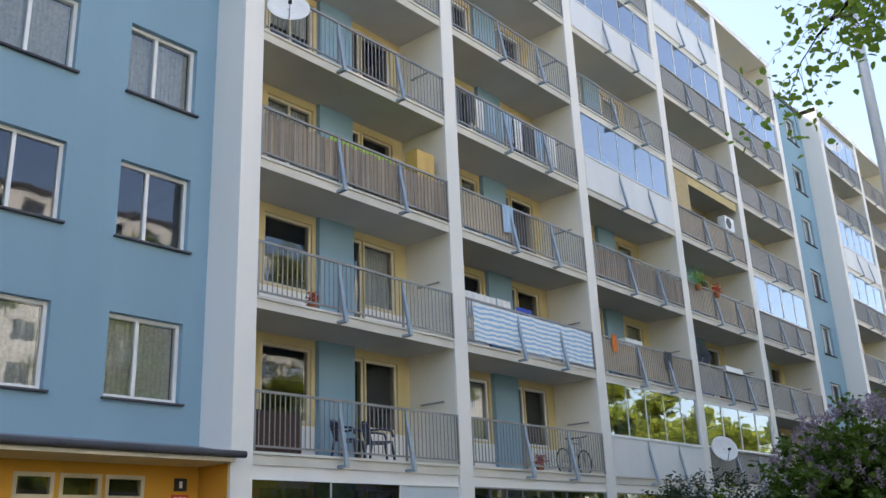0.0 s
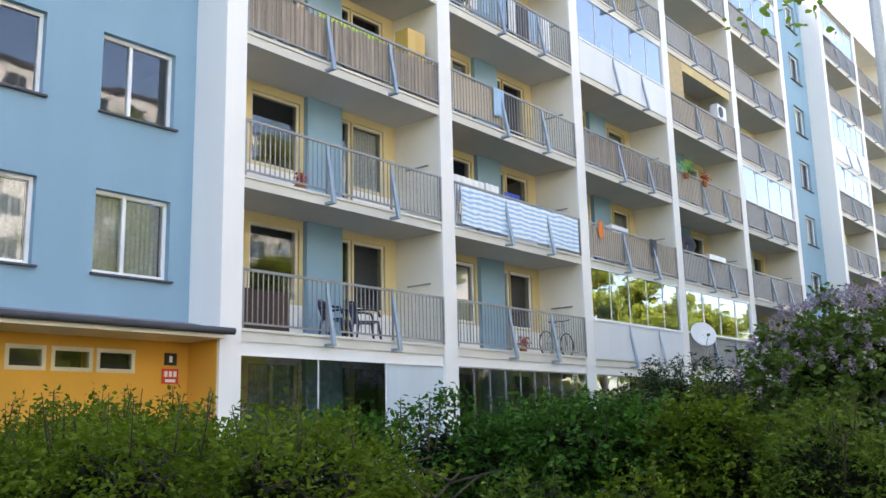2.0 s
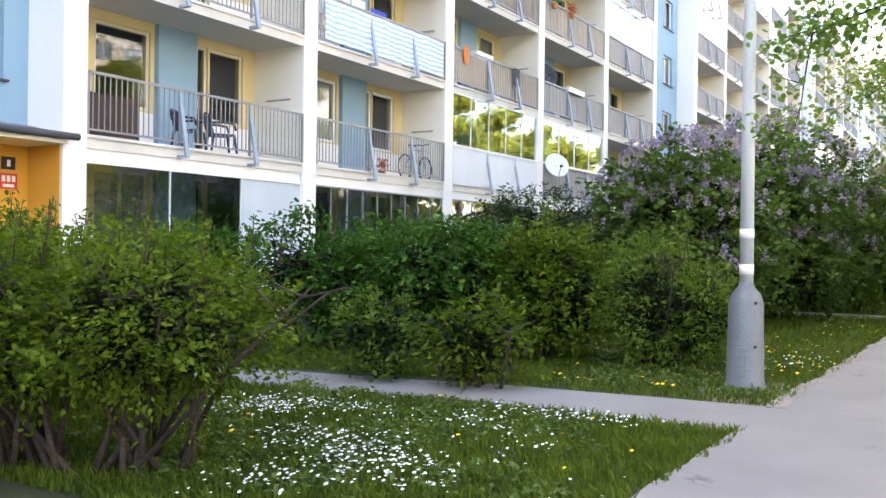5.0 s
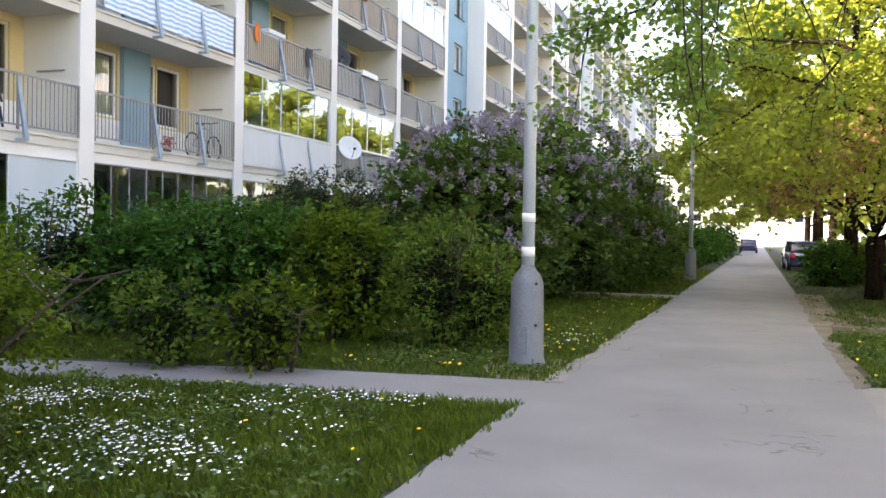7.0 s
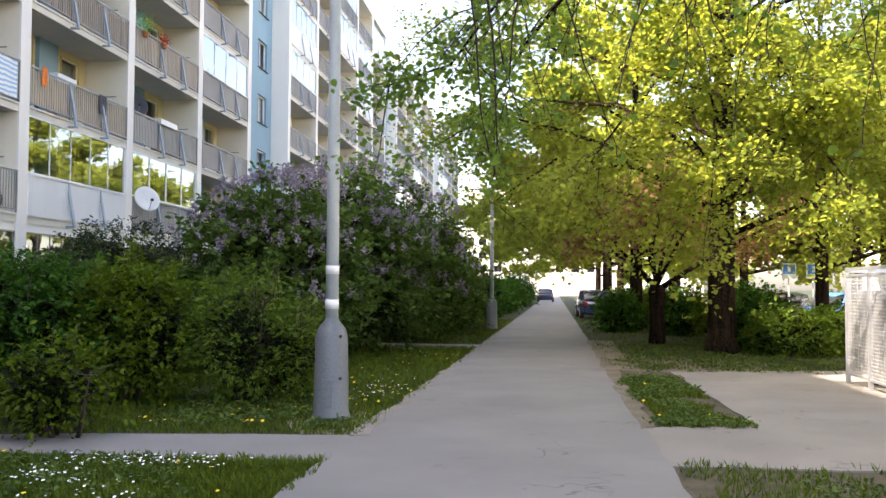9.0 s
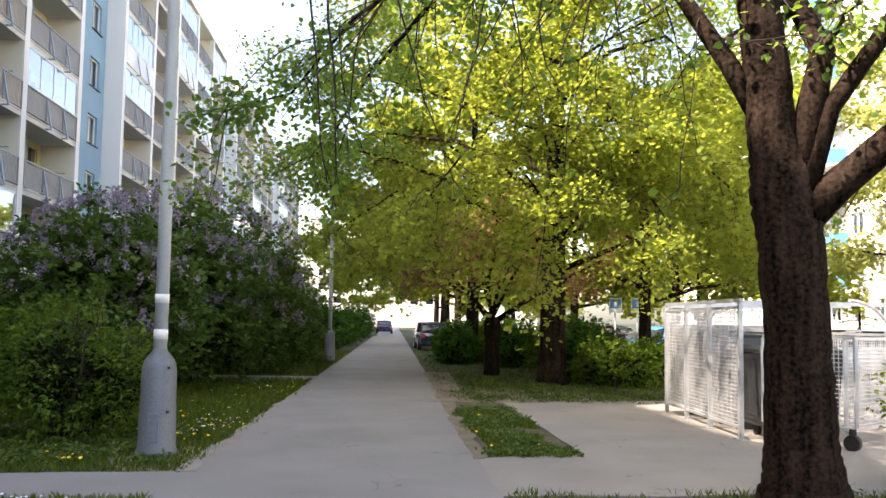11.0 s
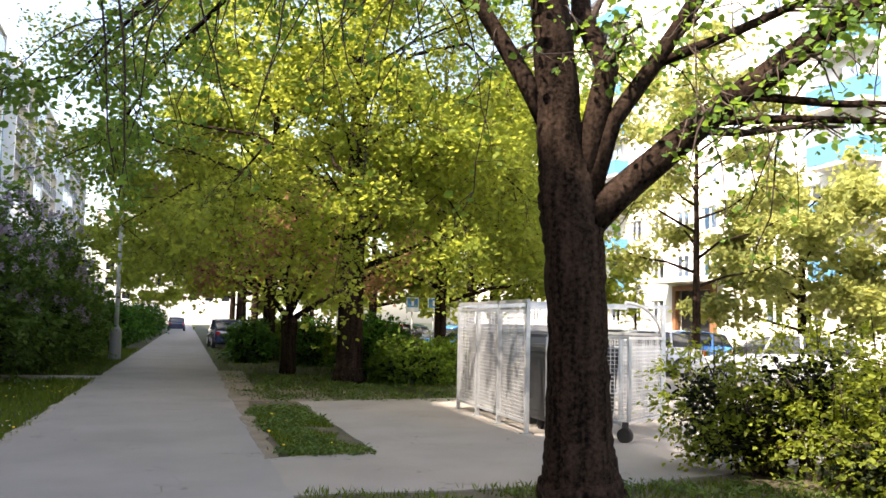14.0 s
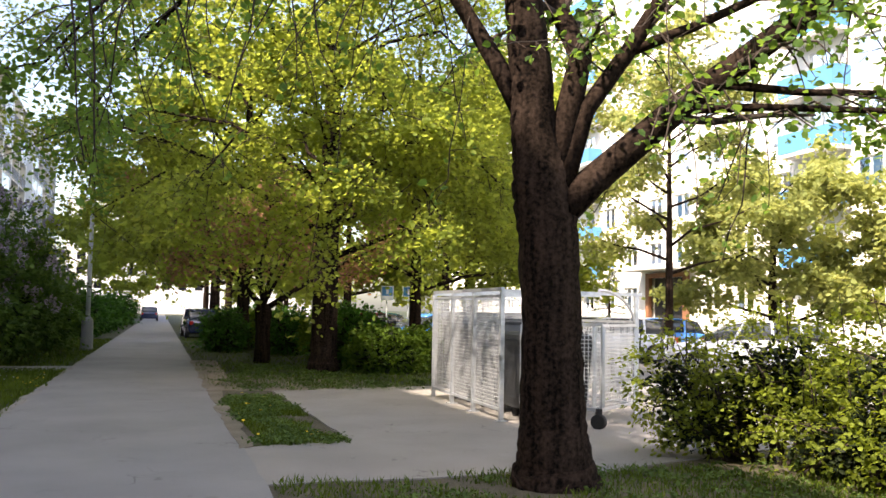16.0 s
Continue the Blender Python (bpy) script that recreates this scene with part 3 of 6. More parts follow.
part("hatch", Shape().box(-0.06, -0.212, 0.18, 0.06, -0.19, 0.5), POSTBASE, lamp)
street_lamp(-1.62, 33.6)

# ---- plants ----
def leaf_mesh(name, pts, size, mat, seed, slim=0.55, flat=0.6, outward=None):
    """Folded oval leaves, one at each place: two halves that meet along the midrib."""
    rng = np.random.default_rng(seed)
    n = len(pts)
    d = rng.normal(size=(n, 3))
    d[:, 2] = d[:, 2] * 0.5 - 0.25
    if outward is not None:
        d += outward * 0.8
    d /= np.linalg.norm(d, axis=1)[:, None]
    up = rng.normal(size=(n, 3)) * (1 - flat) + np.array([0, 0, 1.0]) * flat
    s = np.cross(d, up)
    s /= np.linalg.norm(s, axis=1)[:, None] + 1e-9
    nn = np.cross(s, d)
    L = size * rng.uniform(0.55, 1.3, n)[:, None]
    w = L * slim * rng.uniform(0.8, 1.1, n)[:, None] * 0.5
    v = np.empty((n, 6, 3))
    v[:, 0] = pts
    v[:, 1] = pts + d * L * 0.24 + s * w * 0.85 + nn * L * 0.08
    v[:, 2] = pts + d * L * 0.62 + s * w * 0.90 + nn * L * 0.07
    v[:, 3] = pts + d * L - nn * L * 0.07
    v[:, 4] = pts + d * L * 0.62 - s * w * 0.90 + nn * L * 0.07
    v[:, 5] = pts + d * L * 0.24 - s * w * 0.85 + nn * L * 0.08
    me = bpy.data.meshes.new(name)
    me.vertices.add(n * 6)
    me.vertices.foreach_set("co", v.astype(np.float32).ravel())
    idx = (np.arange(n)[:, None] * 6 + np.array([0, 1, 2, 3, 0, 3, 4, 5])).astype(np.int32)
    me.loops.add(n * 8)
    me.loops.foreach_set("vertex_index", idx.ravel())
    me.polygons.add(n * 2)
    me.polygons.foreach_set("loop_start", np.arange(0, n * 8, 4, dtype=np.int32))
    me.materials.append(mat)
    me.update(calc_edges=True)
    return me


LEAF_SHRUB = leaf_material("shrub_leaf", (0.005, 0.014, 0.001), (0.108, 0.165, 0.012), (0.15, 0.25, 0.008), 0.28)
LEAF_DARK = leaf_material("deep_green_leaf", (0.003, 0.014, 0.002), (0.058, 0.155, 0.022), (0.07, 0.20, 0.010), 0.24)
LEAF_YEW = leaf_material("yew_needles", (0.016, 0.028, 0.014), (0.062, 0.085, 0.040), (0.04, 0.08, 0.02), 0.2)
LEAF_LILAC = leaf_material("lilac_leaf", (0.010, 0.030, 0.008), (0.105, 0.170, 0.040), (0.12, 0.22, 0.02), 0.32)
LEAF_WISP = leaf_material("soft_green_leaf", (0.014, 0.036, 0.006), (0.115, 0.185, 0.026), (0.16, 0.26, 0.02), 0.32)
LEAF_TREE = leaf_material("young_maple_leaf", (0.028, 0.058, 0.012), (0.155, 0.205, 0.034), (0.51, 0.57, 0.078), 0.49)
LEAF_NEAR = leaf_material("lime_leaf", (0.016, 0.050, 0.014), (0.095, 0.175, 0.042), (0.26, 0.41, 0.050), 0.45)
LEAF_PLUM = leaf_material("plum_leaf", (0.10, 0.055, 0.035), (0.30, 0.17, 0.10), (0.55, 0.32, 0.16), 0.48)
# near black: the shade deep in a shrub is put into this leaf colour
INNER = leaf_material("inner_shade_leaf", (0.003, 0.007, 0.002), (0.018, 0.026, 0.009), (0.01, 0.02, 0.005), 0.12)
LEAF_HEDGE = leaf_material("hedge_leaf", (0.008, 0.016, 0.003), (0.19, 0.235, 0.034), (0.34, 0.40, 0.03), 0.40)
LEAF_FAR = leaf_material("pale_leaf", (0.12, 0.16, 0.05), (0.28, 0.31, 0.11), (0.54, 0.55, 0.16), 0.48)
LEAF_SPRUCE = leaf_material("spruce_needles", (0.05, 0.08, 0.05), (0.13, 0.17, 0.11), (0.10, 0.14, 0.06), 0.15)
LILAC_BLOOM = leaf_material("lilac_bloom", (0.20, 0.165, 0.23), (0.42, 0.37, 0.45), (0.40, 0.33, 0.42), 0.3, 0.8)


def clump_points(rng, lobes, clumps, per, spread, hollow=0.55, length=0.0):
    """Leaf places along short sprays through a few uneven lobes, thinner inside than at the skin."""
    out, dirs = [], []
    vol = np.array([l[3] * l[4] * l[5] for l in lobes]) ** 0.8
    ph = rng.uniform(0, 50)
    for k in rng.choice(len(lobes), clumps, p=vol / vol.sum()):
        x, y, z, a, b, c = lobes[k]
        d = rng.normal(size=3)
        d /= np.linalg.norm(d)
        bulge = 1 + 0.30 * noise.noise((d[0] * 2.6 + ph, d[1] * 2.6 + k, d[2] * 2.6))
        r = (hollow + (1.04 - hollow) * rng.random() ** 0.6) * bulge
        p = np.array([x, y, z]) + d * r * np.array([a, b, c])
        if p[2] < 0.08:
            continue
        m = max(3, int(per * rng.uniform(0.5, 1.5)))
        ln = length * rng.uniform(0.4, 1.3)
        way = d * 0.7 + rng.normal(size=3) * 0.45 + np.array([0, 0, 0.35])
        way /= np.linalg.norm(way)
        u = np.linspace(-0.4, 1.0, m)[:, None] * ln
        sag = np.array([0, 0, -0.35 / max(0.05, length)]) * np.clip(u, 0, None) ** 2 if length else 0
        out.append(p + way * u + sag + rng.normal(size=(m, 3)) * spread * np.array([1, 1, 0.75]))
        dirs.append(np.repeat((d * 0.5 + way * 0.6)[None], m, 0))
    return np.concatenate(out), np.concatenate(dirs)


def shrub(name, label, x, y, lobes, clumps, per, size, mat, seed, stems=7, shoots=0, blooms=0, spread=0.13, slim=0.55, hollow=0.55, category="shrub", group=""):
    """A shrub: stems from the ground, a crown of leaves in clumps, upright shoots and blooms where it has them."""
    rng = np.random.default_rng(seed)
    size, clumps, per, length, spread = size * 1.5, int(clumps * 1.15), max(8, int(per * 0.62)), 2.3 * spread, spread * 0.36
    e = empty(name, label, category, (x, y, 0), group)
    st = Shape()
    for k in range(stems):
        lx, ly, lz, a, b, c = lobes[k % len(lobes)]
        foot = Vector((lx * 0.5 + rng.normal() * 0.15 * a, ly * 0.5 + rng.normal() * 0.15 * b, 0.0))
        top = Vector((lx + rng.normal() * 0.45 * a, ly + rng.normal() * 0.45 * b, lz + c * rng.uniform(0.2, 0.8)))
        mid = foot.lerp(top, 0.5) + Vector((rng.normal() * 0.1, rng.normal() * 0.1, 0.12 * c))
        st.tube([foot, mid, top], [0.022 + 0.006 * c, 0.015, 0.006], 6)
        for q in range(4):
            a0 = mid.lerp(top, rng.random())
            st.tube([a0, a0 + Vector((rng.normal() * 0.3 * a, rng.normal() * 0.3 * b, rng.uniform(0.1, 0.4) * c))], [0.009, 0.004], 5)
    pts, dirs = clump_points(rng, lobes, clumps, per, spread, hollow, length)
    # added dark leaves in each lobe's core, so the gaps look shaded
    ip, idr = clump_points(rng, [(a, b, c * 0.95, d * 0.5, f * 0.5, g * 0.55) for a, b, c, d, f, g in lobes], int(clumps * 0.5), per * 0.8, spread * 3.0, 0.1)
    tagged(part("inner_shade_fill", leaf_mesh("inner_shade_fill", ip, size * 1.4, INNER, seed + 7, slim, outward=idr), INNER, e, "near-black leaves painted as the shade inside the crown"), "near-black leaves painted as the shade inside the crown", kind="stuff")
    extra = []
    for k in range(shoots):
        lx, ly, lz, a, b, c = lobes[rng.integers(len(lobes))]
        foot = np.array([lx + rng.uniform(-0.8, 0.8) * a, ly + rng.uniform(-0.8, 0.8) * b, lz + c * 0.7])
        h = rng.uniform(0.2, 0.55) * min(1.0, c + 0.3)
        lean = rng.normal(size=3) * 0.12 * h
        tip = foot + np.array([lean[0], lean[1], h])
        st.tube([tuple(foot), tuple(tip)], [0.008, 0.003], 5)
        u = rng.random(16)[:, None]
        extra.append(foot + (tip - foot) * u + rng.normal(size=(16, 3)) * 0.035)
    if extra:
        ex = np.concatenate(extra)
        pts = np.concatenate([pts, ex])
        dirs = np.concatenate([dirs, np.tile([0, 0, 0.4], (len(ex), 1))])
    tagged(part("branchwork", st, TWIG, e), kind="stuff")
    part("foliage", leaf_mesh("foliage", pts, size, mat, seed + 1, slim, outward=dirs), mat, e)
    if blooms:
        bp, bd = [], []
        for k in range(blooms):
            lx, ly, lz, a, b, c = lobes[rng.integers(len(lobes))]
            d = rng.normal(size=3)
            d[2] = abs(d[2]) + 0.85
            d /= np.linalg.norm(d)
            p = np.array([lx, ly, lz]) + d * np.array([a, b, c]) * rng.uniform(1.03, 1.16)
            h = rng.random(34)[:, None]
            bp.append(p + np.array([0, 0, 0.17]) * h + rng.normal(size=(34, 3)) * 0.040 * (1.15 - h))
            bd.append(np.tile(d, (34, 1)))
        part("blossom", leaf_mesh("blossom", np.concatenate(bp), 0.050, LILAC_BLOOM, seed + 2, 0.9, 0.2, np.concatenate(bd)), LILAC_BLOOM, e, "pale purple lilac panicles")
    return e


def tree(name, label, x, y, trunk, limbs, leaf_mat, leaf_size, seed, subs=7, twigs=7, leaves=14, droop=0.15, reach=1.0, bark=None, extra=(), group="trees beside the path", slim=0.8, spread=0.16, cap=99.0, sparse=1.0, strands=()):
    """A tree: a tapered trunk, limbs given by their lines and widths, boughs and twigs grown from them, leaves along the twigs."""
    rng = np.random.default_rng(seed)
    e = empty(name, label, "tree", (x, y, 0), group)
    wood, thin, pts = Shape(), Shape(), []
    n = len(trunk)
    rough = []
    for k in range(n - 1):
        for u in (0.0, 0.125, 0.25, 0.375, 0.5, 0.625, 0.75, 0.875):
            a, b = trunk[k], trunk[k + 1]
            rough.append([a[i] + (b[i] - a[i]) * u for i in range(4)])
    rough.append(list(trunk[-1]))
    wood.tube([(p[0] + rng.normal() * 0.006, p[1] + rng.normal() * 0.006, p[2]) for p in rough], [p[3] * (1 + rng.normal() * 0.02) for p in rough], 30)
    for i in range(len(rough)):
        for j in range(30):
            q, c = wood.v[i * 30 + j], rough[i]
            f = 1 + 0.045 * noise.noise((j * 0.9, c[2] * 0.7, seed)) + (0.03 if j % 2 else -0.03) * (0.6 + noise.noise((j * 2.3, c[2] * 1.7, seed + 5)))
            wood.v[i * 30 + j] = (c[0] + (q[0] - c[0]) * f, c[1] + (q[1] - c[1]) * f, q[2])

    def twig(a, d, length, r):
        b = a + d * length * 0.5 + np.array([0, 0, 0.04 * length])
        c = a + d * length + np.array([0, 0, -droop * length])
        thin.tube([tuple(a), tuple(b), tuple(c)], [r, r * 0.7, r * 0.3], 4, cap=False)
        m = int(leaves * rng.uniform(0.6, 1.4))
        u = (rng.random(m) ** 0.7)[:, None]
        pts.append(a + (c - a) * u + rng.normal(size=(m, 3)) * np.array([spread, spread, spread * 0.6]))

    def bough(a, d, length, r):
        p = [a]
        for k in range(3):
            d = d + rng.normal(size=3) * 0.16
            d[2] -= droop * 0.5
            d /= np.linalg.norm(d)
            p.append(p[-1] + d * length / 3)
        thin.tube([tuple(q) for q in p], [r, r * 0.75, r * 0.5, r * 0.2], 5, cap=False)
        for k in range(twigs):
            u = rng.uniform(0.2, 1.0) * 2.999
            i = int(u)
            q = p[i] + (p[i + 1] - p[i]) * (u - i)
            dd = d * 0.5 + rng.normal(size=3) * 0.6
            dd[2] *= 0.6
            dd /= np.linalg.norm(dd)
            twig(q, dd, length * rng.uniform(0.25, 0.5), max(0.004, r * 0.3))

    def hang(a, d, length, r):
        """A long thin hanging twig with short side shoots and few leaves."""
        p, d = [a], d / np.linalg.norm(d)
        for k in range(7):
            d = d + rng.normal(size=3) * 0.13 + np.array([0, 0, -0.16])
            d /= np.linalg.norm(d)
            p.append(p[-1] + d * length / 7)
        thin.tube([tuple(q) for q in p], [max(0.005, r * (1 - 0.09 * k)) for k in range(8)], 5, cap=False)
        for k in range(1, 8):
            for _ in range(rng.integers(0, 3)):
                dd = d * 0.4 + rng.normal(size=3) * 0.7
                tip = p[k] + dd / np.linalg.norm(dd) * rng.uniform(0.08, 0.3)
                thin.tube([tuple(p[k]), tuple(tip)], [0.004, 0.0025], 4, cap=False)
                m = int(rng.integers(1, 5))
                pts.append(tip + rng.normal(size=(m, 3)) * 0.05)

    def limb(line):
        line = [np.array(q, dtype=float) for q in line]
        wood.tube([tuple(q[:3]) for q in line], [q[3] for q in line], 10)
        total = sum(np.linalg.norm(b[:3] - a[:3]) for a, b in zip(line, line[1:]))
        for k in range(int(subs * sparse) if line[-1][0] > 1.0 else subs):
            u = rng.uniform(0.3, 1.0) ** 0.8 * (len(line) - 1) * 0.999
            i = int(u)
            a, b = line[i], line[i + 1]
            q = a + (b - a) * (u - i)
            along = (b - a)[:3] / np.linalg.norm((b - a)[:3])
            d = along * 0.75 + rng.normal(size=3) * np.array([0.6, 0.6, 0.38])
            d /= np.linalg.norm(d)
            bough(q[:3], d, reach * rng.uniform(0.6, 1.2) * max(1.0, 0.28 * min(total, cap)), max(0.012, q[3] * 0.4))

    for l in limbs:
        limb(l)
    for (a, d, length, r) in extra:
        bough(np.array(a, dtype=float), np.array(d, dtype=float), length, r)
    for (a, d, length, r) in strands:
        hang(np.array(a, dtype=float), np.array(d, dtype=float), length, r)
    part("trunk", wood, bark or BARK, e)
    tagged(part("branchwork", thin, TWIG, e), kind="stuff")
    pts = np.concatenate(pts)
    part("crown", leaf_mesh("crown", pts, leaf_size, leaf_mat, seed + 1, slim, 0.55), leaf_mat, e)
    return e


def spread_limbs(seed, z0, z1, count, length, r, rise=0.55, lean=(0, 0)):
    """Limbs in a spiral up a trunk, the lower ones longer and flatter."""
    rnd = random.Random(seed)
    out = []
    for k in range(count):
        u = k / max(1, count - 1)
        z = z0 + (z1 - z0) * u
        a = 2.4 * k + rnd.uniform(-0.4, 0.4)
        ln = length * (1.0 - 0.45 * u) * rnd.uniform(0.8, 1.15)
        dx, dy = math.cos(a) + lean[0], math.sin(a) + lean[1]
        rs = rise * (0.55 + 0.9 * u)
        pts = [(0, 0, z, r * (1 - 0.5 * u))]
        for q in (0.33, 0.66, 1.0):
            pts.append((dx * ln * q + rnd.uniform(-0.2, 0.2), dy * ln * q + rnd.uniform(-0.2, 0.2), z + ln * rs * (q ** 0.85) + rnd.uniform(-0.15, 0.15), r * (1 - 0.5 * u) * (1 - 0.8 * q)))
        out.append(pts)
    return out


# the large tree beside the bin yard, with long twigs hanging from its limbs
_r = random.Random(4)
STRANDS = []
for k in range(16):
    u = 0.15 + 0.85 * k / 15
    STRANDS.append(((0.6 + 2.4 * u, -0.32 - 1.7 * u, 3.1 + 2.1 * u), (_r.uniform(-0.3, 0.8), _r.uniform(-0.6, 0.6), _r.uniform(-0.9, 0.1)), _r.uniform(0.9, 2.1), _r.uniform(0.008, 0.014)))
for k in range(10):
    u = k / 9
    STRANDS.append(((0.4 + 1.6 * u, -0.2 - 0.9 * u, 3.8 + 2.2 * u), (_r.uniform(-0.5, 0.9), _r.uniform(-0.6, 0.4), _r.uniform(-0.7, 0.2)), _r.uniform(0.8, 1.8), _r.uniform(0.008, 0.013)))
for k in range(18):
    u = k / 17
    STRANDS.append(((-0.7 - 3.6 * u, 0.3 + 1.8 * u, 4.5 + 0.7 * math.sin(3 * u)), (_r.uniform(-0.7, 0.3), _r.uniform(-0.5, 0.5), _r.uniform(-1.0, 0.0)), _r.uniform(0.9, 2.0), _r.uniform(0.007, 0.012)))
for k in range(11):
    STRANDS.append(((-1.1 - 0.33 * k + _r.uniform(-0.15, 0.15), _r.uniform(-0.3, 1.2), _r.uniform(4.6, 5.3)), (_r.uniform(-0.5, 0.2), _r.uniform(-0.2, 0.2), -1.0), _r.uniform(1.3, 2.4), _r.uniform(0.010, 0.015)))
tree("tree", "large lime tree with rough dark trunk and fresh leaves", 3.68, 7.6,
     [(0.03, 0, 0, 0.42), (0.02, 0, 0.18, 0.345), (0, 0, 0.6, 0.30), (-0.02, 0, 1.4, 0.275), (-0.05, 0.02, 2.2, 0.28), (-0.1, 0.05, 2.7, 0.275), (-0.18, 0.08, 3.2, 0.215), (-0.22, 0.1, 3.8, 0.20), (-0.29, 0.13, 4.6, 0.18), (-0.42, 0.22, 5.6, 0.15), (-0.5, 0.3, 6.5, 0.13)],
     [[(-0.48, 0.28, 6.3, 0.12), (-0.5, 0.4, 7.5, 0.09), (-0.4, 0.6, 9.0, 0.06), (-0.3, 0.8, 10.5, 0.02)],
      [(0.0, 0.0, 2.75, 0.15), (0.11, -0.05, 3.45, 0.125), (0.2, -0.1, 3.95, 0.11), (0.12, 0.3, 4.6, 0.10), (0.3, 0.9, 6.5, 0.07), (0.6, 1.4, 8.5, 0.03)],
      [(0.02, -0.04, 2.7, 0.13), (0.25, -0.12, 3.45, 0.085), (0.57, -0.3, 3.97, 0.078), (0.89, -0.5, 4.56, 0.07), (1.7, -1.0, 6.0, 0.05), (2.6, -1.2, 7.2, 0.02)],
      [(0.0, 0.0, 2.45, 0.17), (0.3, -0.15, 2.78, 0.145), (0.6, -0.32, 3.08, 0.135), (0.95, -0.53, 3.43, 0.125), (1.46, -0.88, 3.88, 0.115), (2.0, -1.3, 4.37, 0.095), (3.2, -2.2, 5.3, 0.05), (4.2, -2.8, 5.8, 0.02)],
      [(-0.22, 0.1, 3.3, 0.11), (-0.5, 0.22, 3.88, 0.09), (-0.9, 0.37, 4.58, 0.075), (-2.2, 1.2, 5.5, 0.05), (-3.2, 2.0, 5.4, 0.03), (-4.0, 2.2, 4.8, 0.02), (-4.6, 2.2, 4.0, 0.014), (-5.3, 2.1, 3.75, 0.009)],
      [(-0.5, 0.3, 6.4, 0.07), (-2.4, 0.5, 7.4, 0.05), (-4.4, 0.4, 7.0, 0.03), (-5.8, 0.2, 5.9, 0.012)],
      [(-2.2, 1.2, 5.5, 0.04), (-3.0, 2.6, 5.3, 0.032), (-3.8, 4.0, 4.7, 0.022), (-4.5, 5.2, 3.8, 0.010)],
      [(0.95, -0.53, 3.43, 0.05), (1.55, -0.95, 3.42, 0.035), (2.3, -1.6, 3.32, 0.025), (3.2, -2.2, 3.2, 0.012)],
      [(1.2, -0.7, 3.66, 0.045), (1.9, -1.1, 3.55, 0.035), (2.6, -1.6, 3.5, 0.02), (3.4, -1.9, 3.4, 0.012)],
      [(0.6, -0.3, 4.0, 0.06), (1.1, -0.6, 4.2, 0.045), (1.7, -1.1, 4.5, 0.035), (2.8, -1.8, 5.0, 0.015)],
      [(-0.3, 0.2, 5.0, 0.08), (-1.2, 0.5, 6.4, 0.06), (-2.3, 0.9, 6.9, 0.035), (-3.2, 1.2, 6.8, 0.012)],
      [(-0.3, 0.2, 5.4, 0.08), (-1.0, 2.0, 6.8, 0.06), (-2.2, 4.0, 7.2, 0.04), (-3.4, 5.6, 6.4, 0.015)],
      [(-0.4, 0.3, 6.0, 0.08), (0.6, 2.0, 7.4, 0.06), (1.6, 3.6, 7.4, 0.04), (2.0, 5.0, 6.4, 0.015)],
      [(0.3, 0.9, 6.0, 0.06), (1.6, 0.8, 7.6, 0.045), (3.2, 0.6, 7.8, 0.03), (4.4, 0.2, 7.0, 0.012)],
      [(-0.4, 0.5, 7.5, 0.06), (-0.2, 2.0, 9.5, 0.045), (-1.0, 3.4, 10.5, 0.03), (-1.6, 4.6, 10.4, 0.012)],
      [(-0.4, 0.5, 7.5, 0.06), (1.6, -0.6, 9.6, 0.045), (2.8, -1.4, 10.4, 0.03), (3.6, -2.0, 10.2, 0.012)],
      [(-0.3, 0.13, 4.7, 0.06), (-0.9, 0.9, 5.8, 0.045), (-1.6, 2.2, 6.4, 0.03), (-2.2, 3.6, 6.2, 0.012)]],
     LEAF_NEAR, 0.080, 11, subs=15, twigs=8, leaves=16, droop=0.42, reach=1.0, spread=0.13, cap=4.4, sparse=0.4, strands=STRANDS)

# the tall bright tree further on, with its crown over the path
tree("tree", "tall leafy tree with a thick dark trunk and yellow-green crown", 4.5, 22.7,
     [(0, 0, 0, 0.42), (0, 0, 0.4, 0.34), (0, 0, 2.5, 0.30), (0.05, 0, 5.0, 0.24), (0.1, 0.1, 9.0, 0.16), (0.1, 0.2, 14.0, 0.05)],
     spread_limbs(5, 2.8, 13.0, 27, 7.0, 0.075, 0.5, (-0.2, -0.05)) + [[(0, 0, z, 0.07), (x * 0.4, y * 0.4, z + 1.0, 0.05), (x * 0.75, y * 0.75, z + 0.9, 0.03), (x, y, z - 0.3, 0.012)] for x, y, z in ((-1.2, -5.2, 3.6), (1.4, -5.0, 3.8), (-3.4, -4.4, 4.4), (3.2, -4.0, 4.6), (0.2, -5.6, 5.6), (-2.2, -5.0, 6.6), (2.4, -4.6, 7.0), (-0.6, -4.6, 8.2), (4.6, -2.4, 3.6), (5.2, -1.0, 4.8))] + [[(0, 0, 3.4, 0.08), (-2.0, -0.3, 4.5, 0.06), (-4.0, -0.5, 4.7, 0.035), (-5.6, -0.6, 3.6, 0.012)], [(0, 0, 4.6, 0.08), (-2.4, 0.6, 6.2, 0.055), (-4.6, 1.0, 6.5, 0.03), (-6.0, 1.2, 5.3, 0.012)]], LEAF_TREE, 0.105, 21, subs=13, twigs=11, leaves=23, droop=0.36, reach=1.0, spread=0.24)
